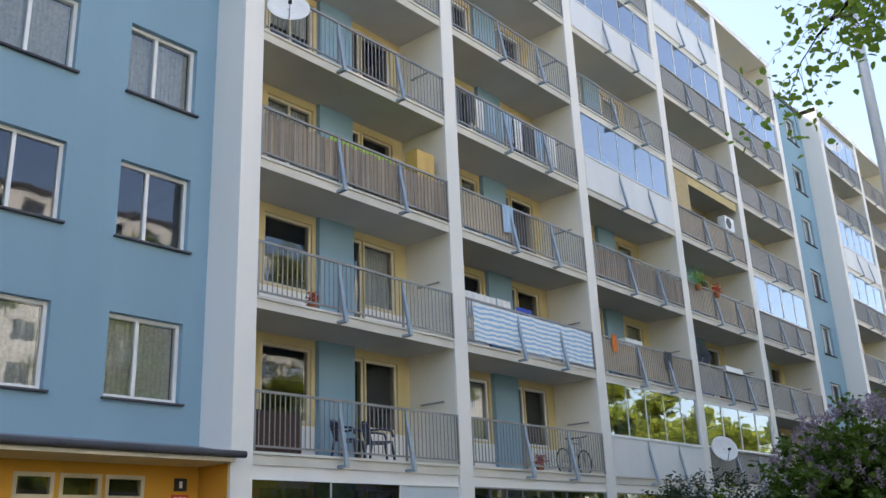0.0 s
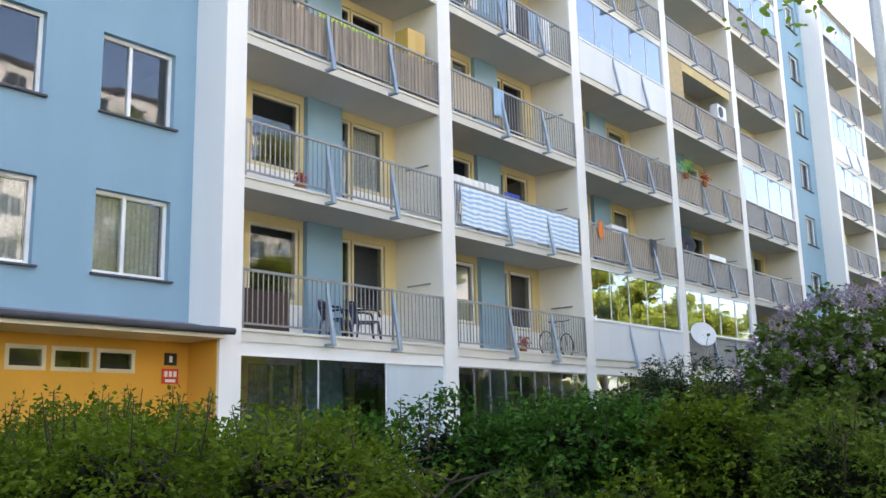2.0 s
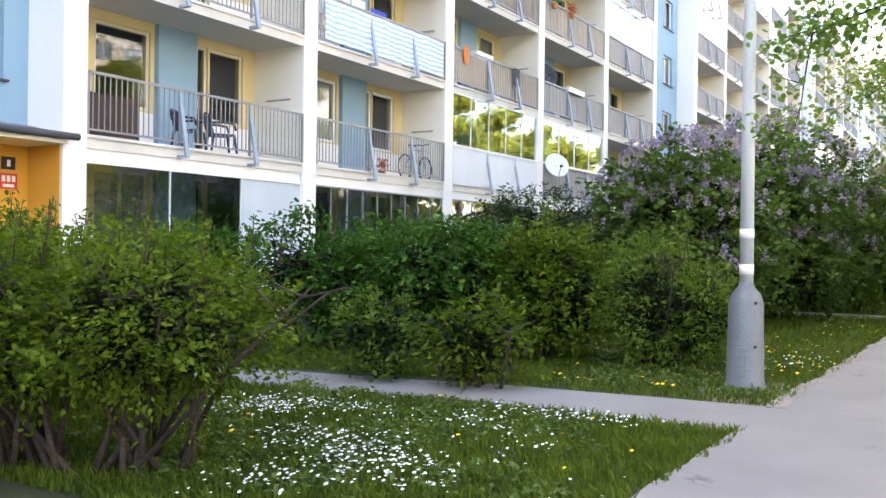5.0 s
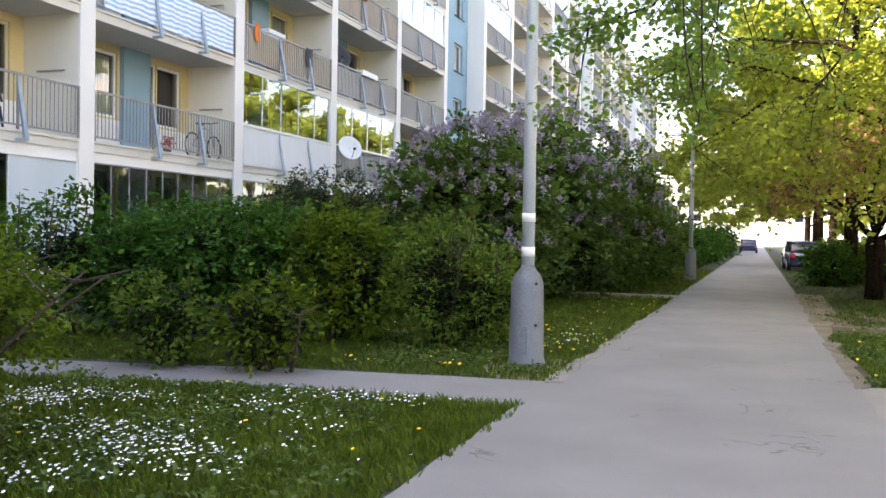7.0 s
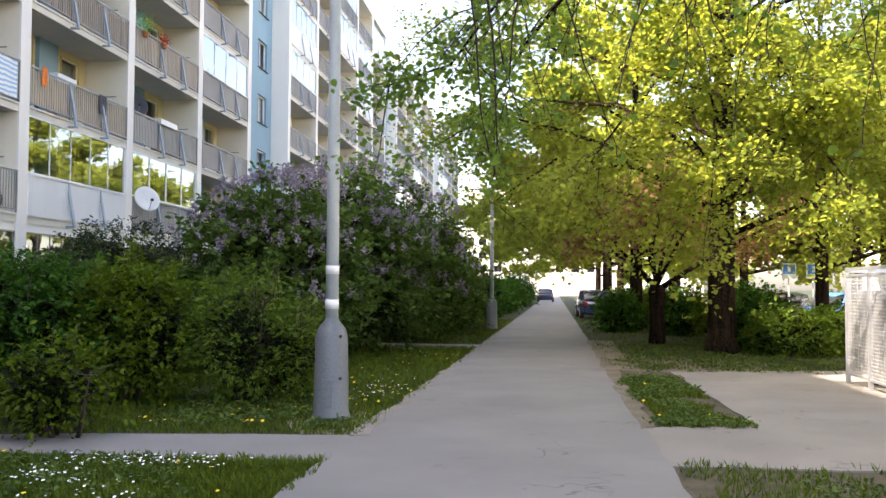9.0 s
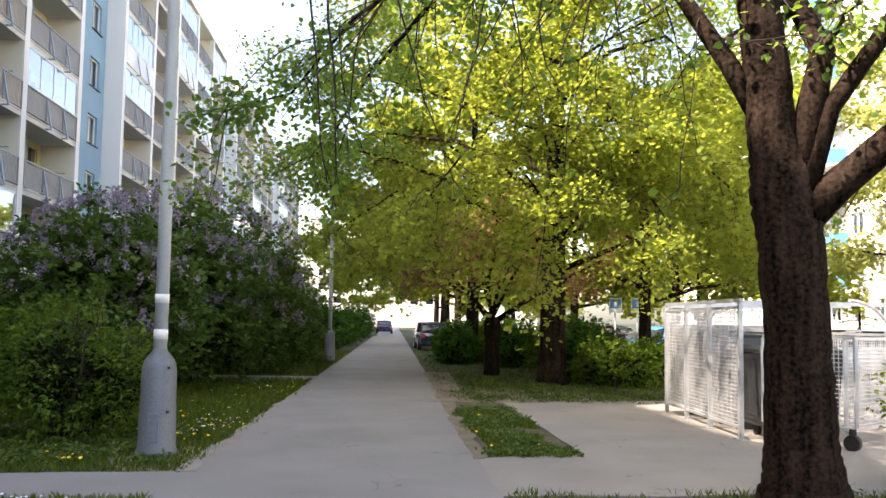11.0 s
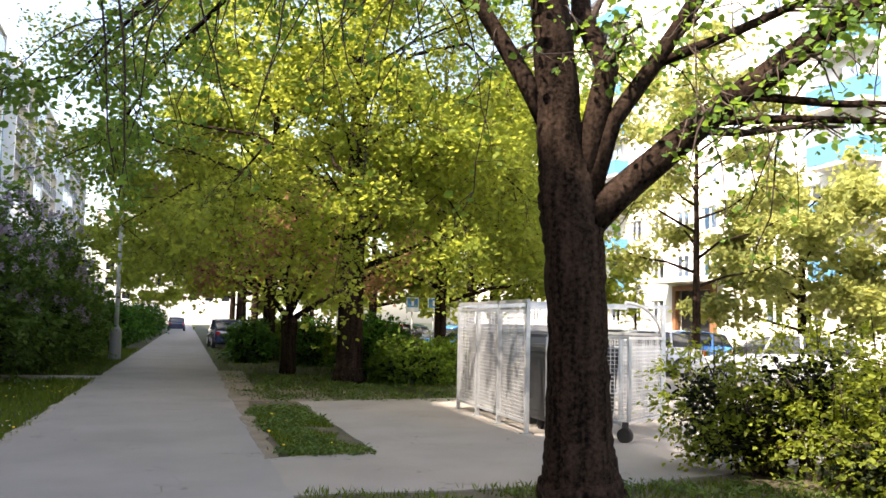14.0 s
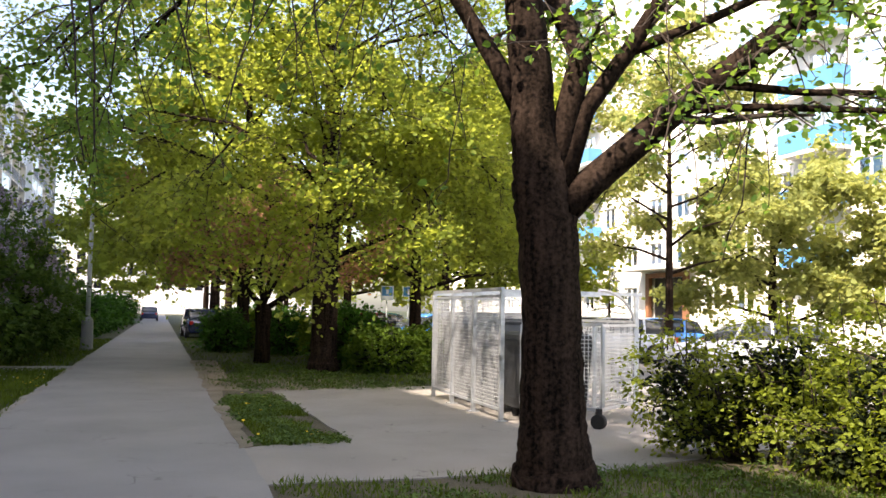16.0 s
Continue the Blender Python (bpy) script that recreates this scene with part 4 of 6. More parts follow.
tree("tree", "slim purple-leaved plum tree with a short pollarded trunk", 3.42, 26.3,
     [(0, 0, 0, 0.24), (0, 0, 0.9, 0.20), (0, 0, 1.45, 0.24), (0, 0, 1.65, 0.18)],
     spread_limbs(8, 1.5, 1.7, 8, 3.4, 0.09, 1.05), LEAF_PLUM, 0.12, 31, subs=11, twigs=8, leaves=11, droop=0.12, spread=0.22)
tree("tree", "leafy park tree with a straight trunk behind the hedge", 3.75, 34.8,
     [(0, 0, 0, 0.26), (0, 0, 3.0, 0.21), (0, 0, 8.0, 0.14), (0, 0, 12.0, 0.04)],
     spread_limbs(9, 2.8, 10.0, 14, 6.0, 0.11, 0.4), LEAF_TREE, 0.27, 41, subs=11, twigs=9, leaves=18, droop=0.2, spread=0.3)
tree("tree", "leafy park tree with a straight trunk behind the hedge", 4.0, 52.0,
     [(0, 0, 0, 0.30), (0, 0, 3.0, 0.25), (0, 0, 8.0, 0.14), (0, 0, 12.0, 0.04)],
     spread_limbs(10, 2.8, 10.0, 12, 6.0, 0.11, 0.4), LEAF_TREE, 0.30, 51, subs=10, twigs=8, leaves=16, droop=0.2, spread=0.35)
tree("tree", "bright roadside tree at the far side of the car park", 12.5, 34.0,
     [(0, 0, 0, 0.26), (0, 0, 2.5, 0.22), (0, 0, 7.0, 0.12), (0, 0, 10.0, 0.04)],
     spread_limbs(12, 2.4, 8.5, 14, 5.2, 0.10, 0.4), LEAF_TREE, 0.24, 61, subs=11, twigs=9, leaves=18, droop=0.2, spread=0.28)
tree("tree", "bright leafy tree over the hedge by the bin yard", 8.6, 28.5,
     [(0, 0, 0, 0.22), (0, 0, 2.5, 0.18), (0, 0, 7.0, 0.10), (0, 0, 10.0, 0.03)],
     spread_limbs(17, 2.2, 8.5, 15, 4.4, 0.08, 0.45), LEAF_TREE, 0.17, 63, subs=11, twigs=9, leaves=20, droop=0.34, spread=0.26)
tree("tree", "leafy tree beside the car park", 15.5, 46.0,
     [(0, 0, 0, 0.26), (0, 0, 2.5, 0.22), (0, 0, 7.0, 0.12), (0, 0, 10.0, 0.04)],
     spread_limbs(18, 2.2, 8.5, 13, 5.4, 0.10, 0.4), LEAF_TREE, 0.26, 73, subs=10, twigs=8, leaves=16, droop=0.25, spread=0.35)
tree("tree", "leafy tree beside the car park", 11.5, 52.0,
     [(0, 0, 0, 0.26), (0, 0, 2.5, 0.22), (0, 0, 7.0, 0.12), (0, 0, 10.0, 0.04)],
     spread_limbs(13, 2.4, 8.5, 12, 5.6, 0.10, 0.4), LEAF_TREE, 0.30, 71, subs=10, twigs=8, leaves=16, droop=0.2, spread=0.35)
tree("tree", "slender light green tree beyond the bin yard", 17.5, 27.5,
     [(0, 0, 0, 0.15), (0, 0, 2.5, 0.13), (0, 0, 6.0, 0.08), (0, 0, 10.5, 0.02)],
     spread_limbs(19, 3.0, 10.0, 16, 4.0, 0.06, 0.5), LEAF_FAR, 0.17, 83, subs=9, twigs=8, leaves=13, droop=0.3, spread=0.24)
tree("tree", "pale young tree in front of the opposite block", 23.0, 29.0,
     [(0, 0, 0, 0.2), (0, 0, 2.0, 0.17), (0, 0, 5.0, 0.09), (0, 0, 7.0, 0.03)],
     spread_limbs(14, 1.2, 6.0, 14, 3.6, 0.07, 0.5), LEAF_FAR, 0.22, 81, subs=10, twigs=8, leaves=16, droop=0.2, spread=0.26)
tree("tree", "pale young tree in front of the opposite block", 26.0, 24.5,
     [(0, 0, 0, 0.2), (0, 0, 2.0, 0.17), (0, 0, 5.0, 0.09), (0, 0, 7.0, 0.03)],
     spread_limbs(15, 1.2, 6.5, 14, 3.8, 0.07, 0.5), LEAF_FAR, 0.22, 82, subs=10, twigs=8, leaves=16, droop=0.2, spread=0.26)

tree("tree", "small pale spruce beyond the car park", 21.7, 39.4,
     [(0, 0, 0, 0.09), (0, 0, 2.0, 0.06), (0, 0, 3.9, 0.01)],
     [[(0, 0, z, 0.03), (math.cos(a) * r * 0.5, math.sin(a) * r * 0.5, z - 0.02, 0.02), (math.cos(a) * r, math.sin(a) * r, z - 0.12, 0.008)] for z, a, r in [(0.4 + 0.16 * k, 2.4 * k, 1.5 * (1 - k / 23)) for k in range(22)]],
     LEAF_SPRUCE, 0.09, 91, subs=5, twigs=4, leaves=10, droop=0.05, reach=0.35, group="", slim=0.3, spread=0.08)

# shrubs on the building side
shrub("shrub", "broad untrimmed green shrub with bare lower stems on the lawn", -5.0, 4.3,
      [(0, 0, 1.05, 0.95, 0.95, 0.52), (-1.3, -0.7, 1.05, 1.1, 1.0, 0.55), (-2.6, -1.5, 1.1, 1.2, 1.0, 0.55), (-1.6, -1.0, 0.72, 0.8, 0.6, 0.3)],
      2500, 29, 0.034, LEAF_SHRUB, 101, stems=70, shoots=60, spread=0.10, slim=0.55)
shrub("shrub", "broad untrimmed green shrub with long shoots on the lawn", -7.8, 5.3,
      [(0, 0, 1.0, 1.2, 1.1, 0.65), (-1.6, 0.3, 1.1, 1.3, 1.0, 0.7), (-3.0, 0.4, 1.1, 1.3, 1.0, 0.75)],
      1500, 24, 0.044, LEAF_SHRUB, 102, stems=30, shoots=60, spread=0.12, slim=0.6)
shrub("shrub", "dense dark green hedge shrub", -9.3, 11.0,
      [(0, 0, 1.1, 1.1, 0.9, 0.85), (-1.4, -0.6, 1.0, 1.1, 0.9, 0.8), (0.9, 0.2, 0.9, 0.9, 0.8, 0.8)], 560, 26, 0.06, LEAF_DARK, 103, stems=10, shoots=18)
shrub("shrub", "dense rounded green shrub with dark shaded underside", -7.2, 11.4,
      [(0, 0, 1.25, 1.05, 0.9, 0.65), (0.9, 0.3, 1.1, 0.9, 0.8, 0.75), (-0.7, -0.2, 0.8, 0.9, 0.8, 0.7)], 640, 28, 0.062, LEAF_DARK, 104, stems=12, shoots=10)
shrub("shrub", "dense rounded bright green shrub", -5.5, 11.9,
      [(0, 0, 1.25, 0.75, 0.75, 0.65), (0.35, -0.1, 0.85, 0.8, 0.75, 0.75), (-0.5, 0.2, 0.9, 0.8, 0.7, 0.8)], 560, 28, 0.058, LEAF_SHRUB, 105, stems=10, shoots=14)
shrub("shrub", "soft wispy green shrub beside the lamp post", -3.85, 11.7,
      [(0, 0, 0.85, 0.7, 0.65, 0.8), (0.5, 0.3, 0.6, 0.6, 0.6, 0.6)], 430, 22, 0.055, LEAF_WISP, 106, stems=12, shoots=22, slim=0.4)
shrub("shrub", "small loose shrub at the edge of the side path", -6.15, 8.75,
      [(0, 0, 0.55, 0.5, 0.45, 0.38), (0.1, 0, 0.3, 0.3, 0.3, 0.25)], 150, 18, 0.05, LEAF_WISP, 107, stems=6, shoots=14, hollow=0.3)
shrub("shrub", "small loose shrub at the edge of the side path", -4.85, 8.85,
      [(0, 0, 0.6, 0.55, 0.5, 0.36), (-0.1, 0, 0.35, 0.35, 0.3, 0.25)], 160, 18, 0.05, LEAF_SHRUB, 108, stems=6, shoots=8, hollow=0.3)
shrub("shrub", "dark greyish yew bush beside the balconies", -9.3, 19.8,
      [(0, 0, 1.7, 1.5, 1.3, 1.35), (1.2, 0.6, 1.4, 1.1, 1.1, 1.2), (-1.1, 0.4, 1.4, 1.1, 1.1, 1.2)], 700, 30, 0.07, LEAF_YEW, 109, stems=8, shoots=16, slim=0.3)
for k, (x, y, h, r) in enumerate([(-5.4, 18.6, 3.7, 1.7), (-4.6, 22.0, 4.35, 1.9), (-4.0, 26.5, 4.2, 1.9), (-3.9, 31.0, 3.6, 1.8), (-3.6, 35.0, 3.0, 1.5)]):
    shrub("lilac_bush", "tall lilac bush in purple bloom above dark leaves", x, y,
          [(0, 0, h * 0.66, r, r, h * 0.36), (0.3, -0.3, h * 0.42, r * 1.0, r * 1.0, h * 0.34), (-0.6, 0.3, h * 0.5, r, r, h * 0.36), (0.5, -0.5, h * 0.25, r * 0.8, r * 0.8, h * 0.22)],
          1150 - 90 * k, 26, 0.085, LEAF_LILAC, 120 + k, stems=14, shoots=12, blooms=(380, 440, 380, 240, 90)[k], spread=0.16, slim=0.7, category="lilac", group="lilac bushes along the path")
for k, (x, y, h) in enumerate([(-2.9, 45.0, 2.2), (-2.6, 53.0, 2.0), (-2.3, 62.0, 2.2), (-1.6, 74.0, 2.4), (-7.5, 15.2, 1.7), (-9.8, 15.0, 2.0), (-7.8, 26.5, 2.0), (-11.0, 30.0, 2.2), (-8.5, 36.0, 2.2), (-10.5, 24.0, 1.6)]):
    shrub("shrub", "rounded green shrub on the lawn by the building", x, y,
          [(0, 0, h * 0.55, 1.4, 1.6, h * 0.45), (0.4, 0.9, h * 0.45, 1.1, 1.2, h * 0.42)], 380, 22, 0.11 if y > 40 else 0.08, LEAF_DARK, 140 + k, stems=6, shoots=8, spread=0.2)

# hedges on the car-park side
shrub("hedge", "sunlit bushy hedge with reddish young shoots", 6.6, 8.1,
      [(0, 0, 0.95, 0.85, 0.95, 0.64), (0.35, -1.4, 0.95, 0.9, 1.1, 0.64), (0.6, -2.8, 0.95, 0.9, 1.1, 0.64), (-0.35, 0.35, 0.45, 0.6, 0.6, 0.45), (-0.1, -1.2, 0.45, 0.8, 1.0, 0.45), (0.0, -2.4, 0.45, 0.8, 1.0, 0.45), (0.9, -4.2, 0.8, 0.9, 1.0, 0.6), (1.2, 0.3, 0.8, 0.7, 0.8, 0.55), (-0.75, 0.85, 0.75, 0.6, 0.6, 0.62), (-0.6, 0.6, 0.35, 0.55, 0.6, 0.35)],
      1750, 21, 0.040, LEAF_HEDGE, 201, stems=70, shoots=90, spread=0.10, slim=0.65, hollow=0.45, category="hedge")
for k, (x, y, h, r, m) in enumerate([(6.1, 22.6, 1.05, 1.0, LEAF_WISP), (7.7, 23.4, 1.1, 1.0, LEAF_WISP), (5.55, 24.2, 1.6, 0.85, LEAF_DARK), (4.9, 31.2, 1.5, 0.9, LEAF_DARK), (5.7, 27.5, 1.55, 0.9, LEAF_SHRUB), (2.95, 33.2, 1.4, 0.75, LEAF_DARK), (4.6, 36.0, 1.45, 1.0, LEAF_SHRUB), (5.6, 46.0, 1.6, 1.3, LEAF_DARK), (9.0, 24.5, 1.0, 1.0, LEAF_SHRUB)]):
    shrub("hedge", "bushy clipped hedge between lawn and car park", x, y,
          [(0, 0, h * 0.55, r, r * 0.9, h * 0.45), (0.2, 0.9, h * 0.5, r * 0.9, r, h * 0.45), (-0.1, -0.4, h * 0.35, r, r, h * 0.34)], 420, 22, 0.085, m, 220 + k, stems=8, shoots=10, spread=0.14, category="hedge", group="hedges beside the car park")

# ---- opposite block ----
PALE = material("pale_panel_render", (0.74, 0.72, 0.68), 0.9, vary=0.05, scale=0.5, grain=80, streak=True)
SKYBLUE = material("sky_blue_sheet", (0.07, 0.24, 0.48), 0.7, vary=0.06, scale=1.0, grain=60)
BROWN = material("brown_portal_timber", (0.22, 0.10, 0.05), 0.6, vary=0.2, scale=3, grain=60)


def opposite_block(x, y0, y1):
    b = empty("apartment_building", "sunlit white panel apartment block with blue balconies across the car park", "apartment building", (0, 0, 0), "apartment blocks in a row")
    holes, n = [], int((y1 - y0) / 3.0)
    for k in range(n):
        for f in range(9):
            c, z = y0 + 1.5 + 3.0 * k, 1.9 + 2.8 * f
            if f == 0 and abs(c - 49) < 3.4:
                continue
            holes.append((c - 0.85, z, c + 0.85, z + 1.45))
    door = (47.0, 0.9, 50.8, 3.9)
    part("wall", holed_wall(x, x + 0.3, y0, y1, 0, 26.5, holes + [door]), PALE, b)
    part("roof", Shape().box(x - 0.15, y0, 26.5, x + 12, y1, 26.8), ROOFING, b)
    # one near-black sheet stands in for the dim rooms
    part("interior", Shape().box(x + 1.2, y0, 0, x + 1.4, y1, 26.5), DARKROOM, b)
    part("end_wall", Shape().box(x + 0.3, y0, 0, x + 12, y0 + 0.3, 26.5), PALE, b)
    for h in holes:
        s = Shape()
        for (a, c) in ((h[0], h[0] + 0.07), (h[2] - 0.07, h[2]), ((h[0] + h[2]) / 2 - 0.04, (h[0] + h[2]) / 2 + 0.04)):
            s.box(x + 0.10, a, h[1], x + 0.2, c, h[3])
        s.box(x + 0.102, h[0], h[1], x + 0.2, h[2], h[1] + 0.07)
        s.box(x + 0.102, h[0], h[3] - 0.07, x + 0.2, h[2], h[3])
        w = part("window", s, PVC, b)
        p = Shape()
        p.poly([(x + 0.15, h[0], h[1]), (x + 0.15, h[2], h[1]), (x + 0.15, h[2], h[3]), (x + 0.15, h[0], h[3])])
        part("pane", p, PANE, w)
    for c in (35.4, 59.4, 17.4):
        for f in range(1, 9):
            z = 1.0 + 2.8 * f
            s = Shape().box(x - 1.1, c - 1.9, z, x, c + 1.9, z + 0.16)
            bal = part("balcony", s, SOFFIT, b)
            q = Shape().box(x - 1.1, c - 1.9, z + 0.2, x - 1.05, c + 1.9, z + 1.15)
            q.box(x - 1.05, c - 1.9, z + 0.2, x, c - 1.86, z + 1.15)
            q.box(x - 1.05, c + 1.86, z + 0.2, x, c + 1.9, z + 1.15)
            part("balcony_front", q, SKYBLUE, bal)
    s = Shape().box(x - 0.25, 46.6, 0.9, x + 0.1, 47.0, 4.2)
    s.box(x - 0.25, 50.8, 0.9, x + 0.1, 51.2, 4.2)
    s.box(x - 0.25, 47.0, 3.9, x + 0.1, 50.8, 4.2)
    s.weld = True
    part("entrance_portal", s, BROWN, b)
    s = Shape().box(x + 0.2, 47.0, 0.9, x + 0.25, 50.8, 3.9)
    part("entrance_door", s, CABLE, b)
    part("entrance_canopy", Shape().box(x - 2.0, 45.8, 4.3, x, 52.0, 4.6), SOFFIT, b)
    return b


opposite_block(31.0, -8.0, 92.0)


# ---- parked cars ----
GLASSDARK = material("car_glass", (0.03, 0.035, 0.04), 0.06, vary=0.1, bump=0, spec=0.8)
RUBBER = material("tyre_rubber", (0.02, 0.02, 0.02), 0.85, vary=0.2, scale=8)
RIM = material("alloy_rim", (0.5, 0.5, 0.52), 0.35, 0.8, vary=0.1)
LAMPRED = material("red_tail_lamp", (0.35, 0.02, 0.02), 0.2, vary=0.1, bump=0)
LAMPCLEAR = material("clear_headlamp", (0.6, 0.62, 0.64), 0.1, vary=0.05, bump=0)


def paint(name, c):
    m = material(name, c, 0.25, 0.1, vary=0.05, scale=1.0, bump=0, spec=0.6)
    m.node_tree.nodes["Principled BSDF"].inputs["Coat Weight"].default_value = 0.6
    return m


def loft(sections, smooth=True):
    """A closed skin through rings of equal point counts."""
    s, n = Shape(), len(sections[0])
    for ring in sections:
        s.v += [tuple(p) for p in ring]
    for k in range(len(sections) - 1):
        for j in range(n):
            a, b = k * n + j, k * n + (j + 1) % n
            if smooth:
                s.smooth.append(len(s.f))
            s.f.append((a, b, b + n, a + n))
    s.f.append(tuple(reversed(range(n))))
    s.f.append(tuple(range((len(sections) - 1) * n, len(sections) * n)))
    return s


def car(colour_name, words, x, y, turn, estate=False, group="parked cars"):
    """A parked car: lofted body, glass house, four wheels, lamps."""
    e = empty("car", words, "car", (x, y, 0.02), group)
    e.rotation_euler = (0, 0, radians(turn))
    m = CAR_PAINTS[colour_name]

    def ring(px, w, z0, z1, crown):
        return [(px, -w * 0.92, z0), (px, -w, z0 + 0.18), (px, -w, z1 - 0.15), (px, -w * 0.9, z1), (px, 0, z1 + crown), (px, w * 0.9, z1), (px, w, z1 - 0.15), (px, w, z0 + 0.18), (px, w * 0.92, z0)]

    part("body", loft([ring(-2.15, 0.62, 0.38, 0.74, 0.01), ring(-2.05, 0.78, 0.27, 0.86, 0.02), ring(-1.5, 0.85, 0.22, 0.93, 0.03), ring(-0.6, 0.87, 0.2, 0.95, 0.03), ring(0.6, 0.87, 0.2, 0.94, 0.03), ring(1.3, 0.85, 0.22, 0.88, 0.04), ring(1.95, 0.78, 0.26, 0.74, 0.03), ring(2.12, 0.62, 0.34, 0.62, 0.01)]), m, e)

    def cab(px, w, z):
        return [(px, -w, 0.90), (px, -w * 0.98, z - 0.06), (px, -w * 0.85, z), (px, 0, z + 0.03 * (z > 1)), (px, w * 0.85, z), (px, w * 0.98, z - 0.06), (px, w, 0.90)]

    back = -2.0 if estate else -1.75
    part("window_band", loft([cab(back, 0.76, 0.97), cab(back + 0.22, 0.72, 1.33), cab(-0.9, 0.70, 1.40), cab(0.1, 0.70, 1.40), cab(0.45, 0.72, 1.32), cab(1.12, 0.78, 0.97)]), GLASSDARK, e)
    rr = [[(px, -0.66, z - 0.03), (px, -0.4, z), (px, 0, z + 0.02), (px, 0.4, z), (px, 0.66, z - 0.03), (px, 0, z - 0.05)] for px, z in ((back + 0.2, 1.35), (-0.9, 1.44), (0.1, 1.44), (0.5, 1.34))]
    part("roof", loft(rr), m, e)
    for px in (back + 0.75, -0.55, 0.35):
        for w in (-1, 1):
            s = Shape()
            s.bar((px + (0.06 if px > 0 else 0), w * 0.80, 0.92), (px - (0.22 if px > 0 else 0), w * 0.70, 1.40), 0.07, 0.03)
            part("pillar", s, m, e)
    for px in (-1.32, 1.30):
        for w in (-0.80, 0.80):
            s = Shape()
            s.tube([(px, w - 0.09, 0.31), (px, w + 0.09, 0.31)], [0.31, 0.31], 18)
            wheel = part("wheel", s, RUBBER, e)
            s = Shape()
            o = 0.095 * (1 if w > 0 else -1)
            s.tube([(px, w + o * 0.9, 0.31), (px, w + o, 0.31)], [0.20, 0.17], 14)
            part("rim", s, RIM, wheel)
    for w in (-1, 1):
        part("tail_lamp", Shape().box(-2.14, w * 0.66 - 0.09, 0.66, -2.0, w * 0.66 + 0.09, 0.84), LAMPRED, e)
        part("headlamp", Shape().box(1.95, w * 0.58 - 0.13, 0.55, 2.09, w * 0.58 + 0.13, 0.68), LAMPCLEAR, e)
    part("bumper", Shape().box(-2.2, -0.72, 0.3, -2.05, 0.72, 0.5), m, e)
    return e


CAR_PAINTS = {"blue": paint("blue_car_paint", (0.06, 0.22, 0.55)), "silver": paint("silver_car_paint", (0.5, 0.52, 0.55)), "white": paint("white_car_paint", (0.72, 0.72, 0.72)), "navy": paint("navy_car_paint", (0.02, 0.03, 0.08)), "red": paint("dark_red_car_paint", (0.22, 0.05, 0.04)), "teal": paint("dark_green_car_paint", (0.06, 0.16, 0.15))}
car("blue", "bright blue hatchback parked behind the hedge", 10.6, 33.5, 200)
car("red", "dark red hatchback parked behind the hedge", 8.6, 37.0, 200)
car("teal", "dark green saloon parked in the car park", 11.0, 43.0, 100)
car("silver", "silver estate car parked in the car park", 15.2, 20.2, 150, True)
car("silver", "silver saloon parked beside the bin yard", 14.6, 26.6, 168)
car("blue", "blue hatchback parked in the car park", 17.4, 28.6, 168)
car("white", "white estate car parked in the car park", 16.6, 32.5, 165, True)
car("white", "white saloon parked in the car park", 19.5, 17.2, 150)
car("silver", "silver hatchback parked in the car park", 18.0, 12.5, 150)
car("navy", "dark navy car parked at the path's edge", 3.05, 48.0, 92)
car("silver", "silver car parked behind the navy one", 3.35, 54.5, 92)
car("white", "white car parked in the row by the path", 3.6, 61.0, 92)
car("navy", "dark blue car far down the path", 1.0, 100.0, 90)

# ---- bin yard ----
MESHWIRE = material("zinc_wire", (0.52, 0.54, 0.56), 0.4, 0.5, vary=0.1, scale=6, bump=0)
BINBLACK = material("black_bin_plastic", (0.025, 0.027, 0.03), 0.5, vary=0.15, scale=3)
BINGREY = material("grey_bin_plastic", (0.12, 0.125, 0.13), 0.5, vary=0.15, scale=3)


def mesh_panel(parent, a, b, z0, z1, step=0.055, name="mesh_panel"):
    """A framed panel of square wire mesh standing between two plan points."""
    a, b = Vector((a[0], a[1], 0)), Vector((b[0], b[1], 0))
    up, ln = Vector((0, 0, 1)), (b - a).length
    s = Shape()
    for z in (z0, z1):
        s.bar(a + up * z, b + up * z, 0.04, 0.04)
    for p in (a, b):
        s.bar(p + up * (z0 + 0.02), p + up * (z1 - 0.02), 0.04, 0.04)
    f = part(name, s, GALV, parent)
    w = Shape()
    for k in range(1, int(ln / step)):
        p = a.lerp(b, k * step / ln)
        w.bar(p + up * z0, p + up * z1, 0.0075, 0.0075)
    for k in range(1, int((z1 - z0) / step)):
        w.bar(a + up * (z0 + k * step), b + up * (z0 + k * step), 0.0075, 0.0075)
    tagged(part("wire_mesh", w, MESHWIRE, f), kind="stuff")
    return f


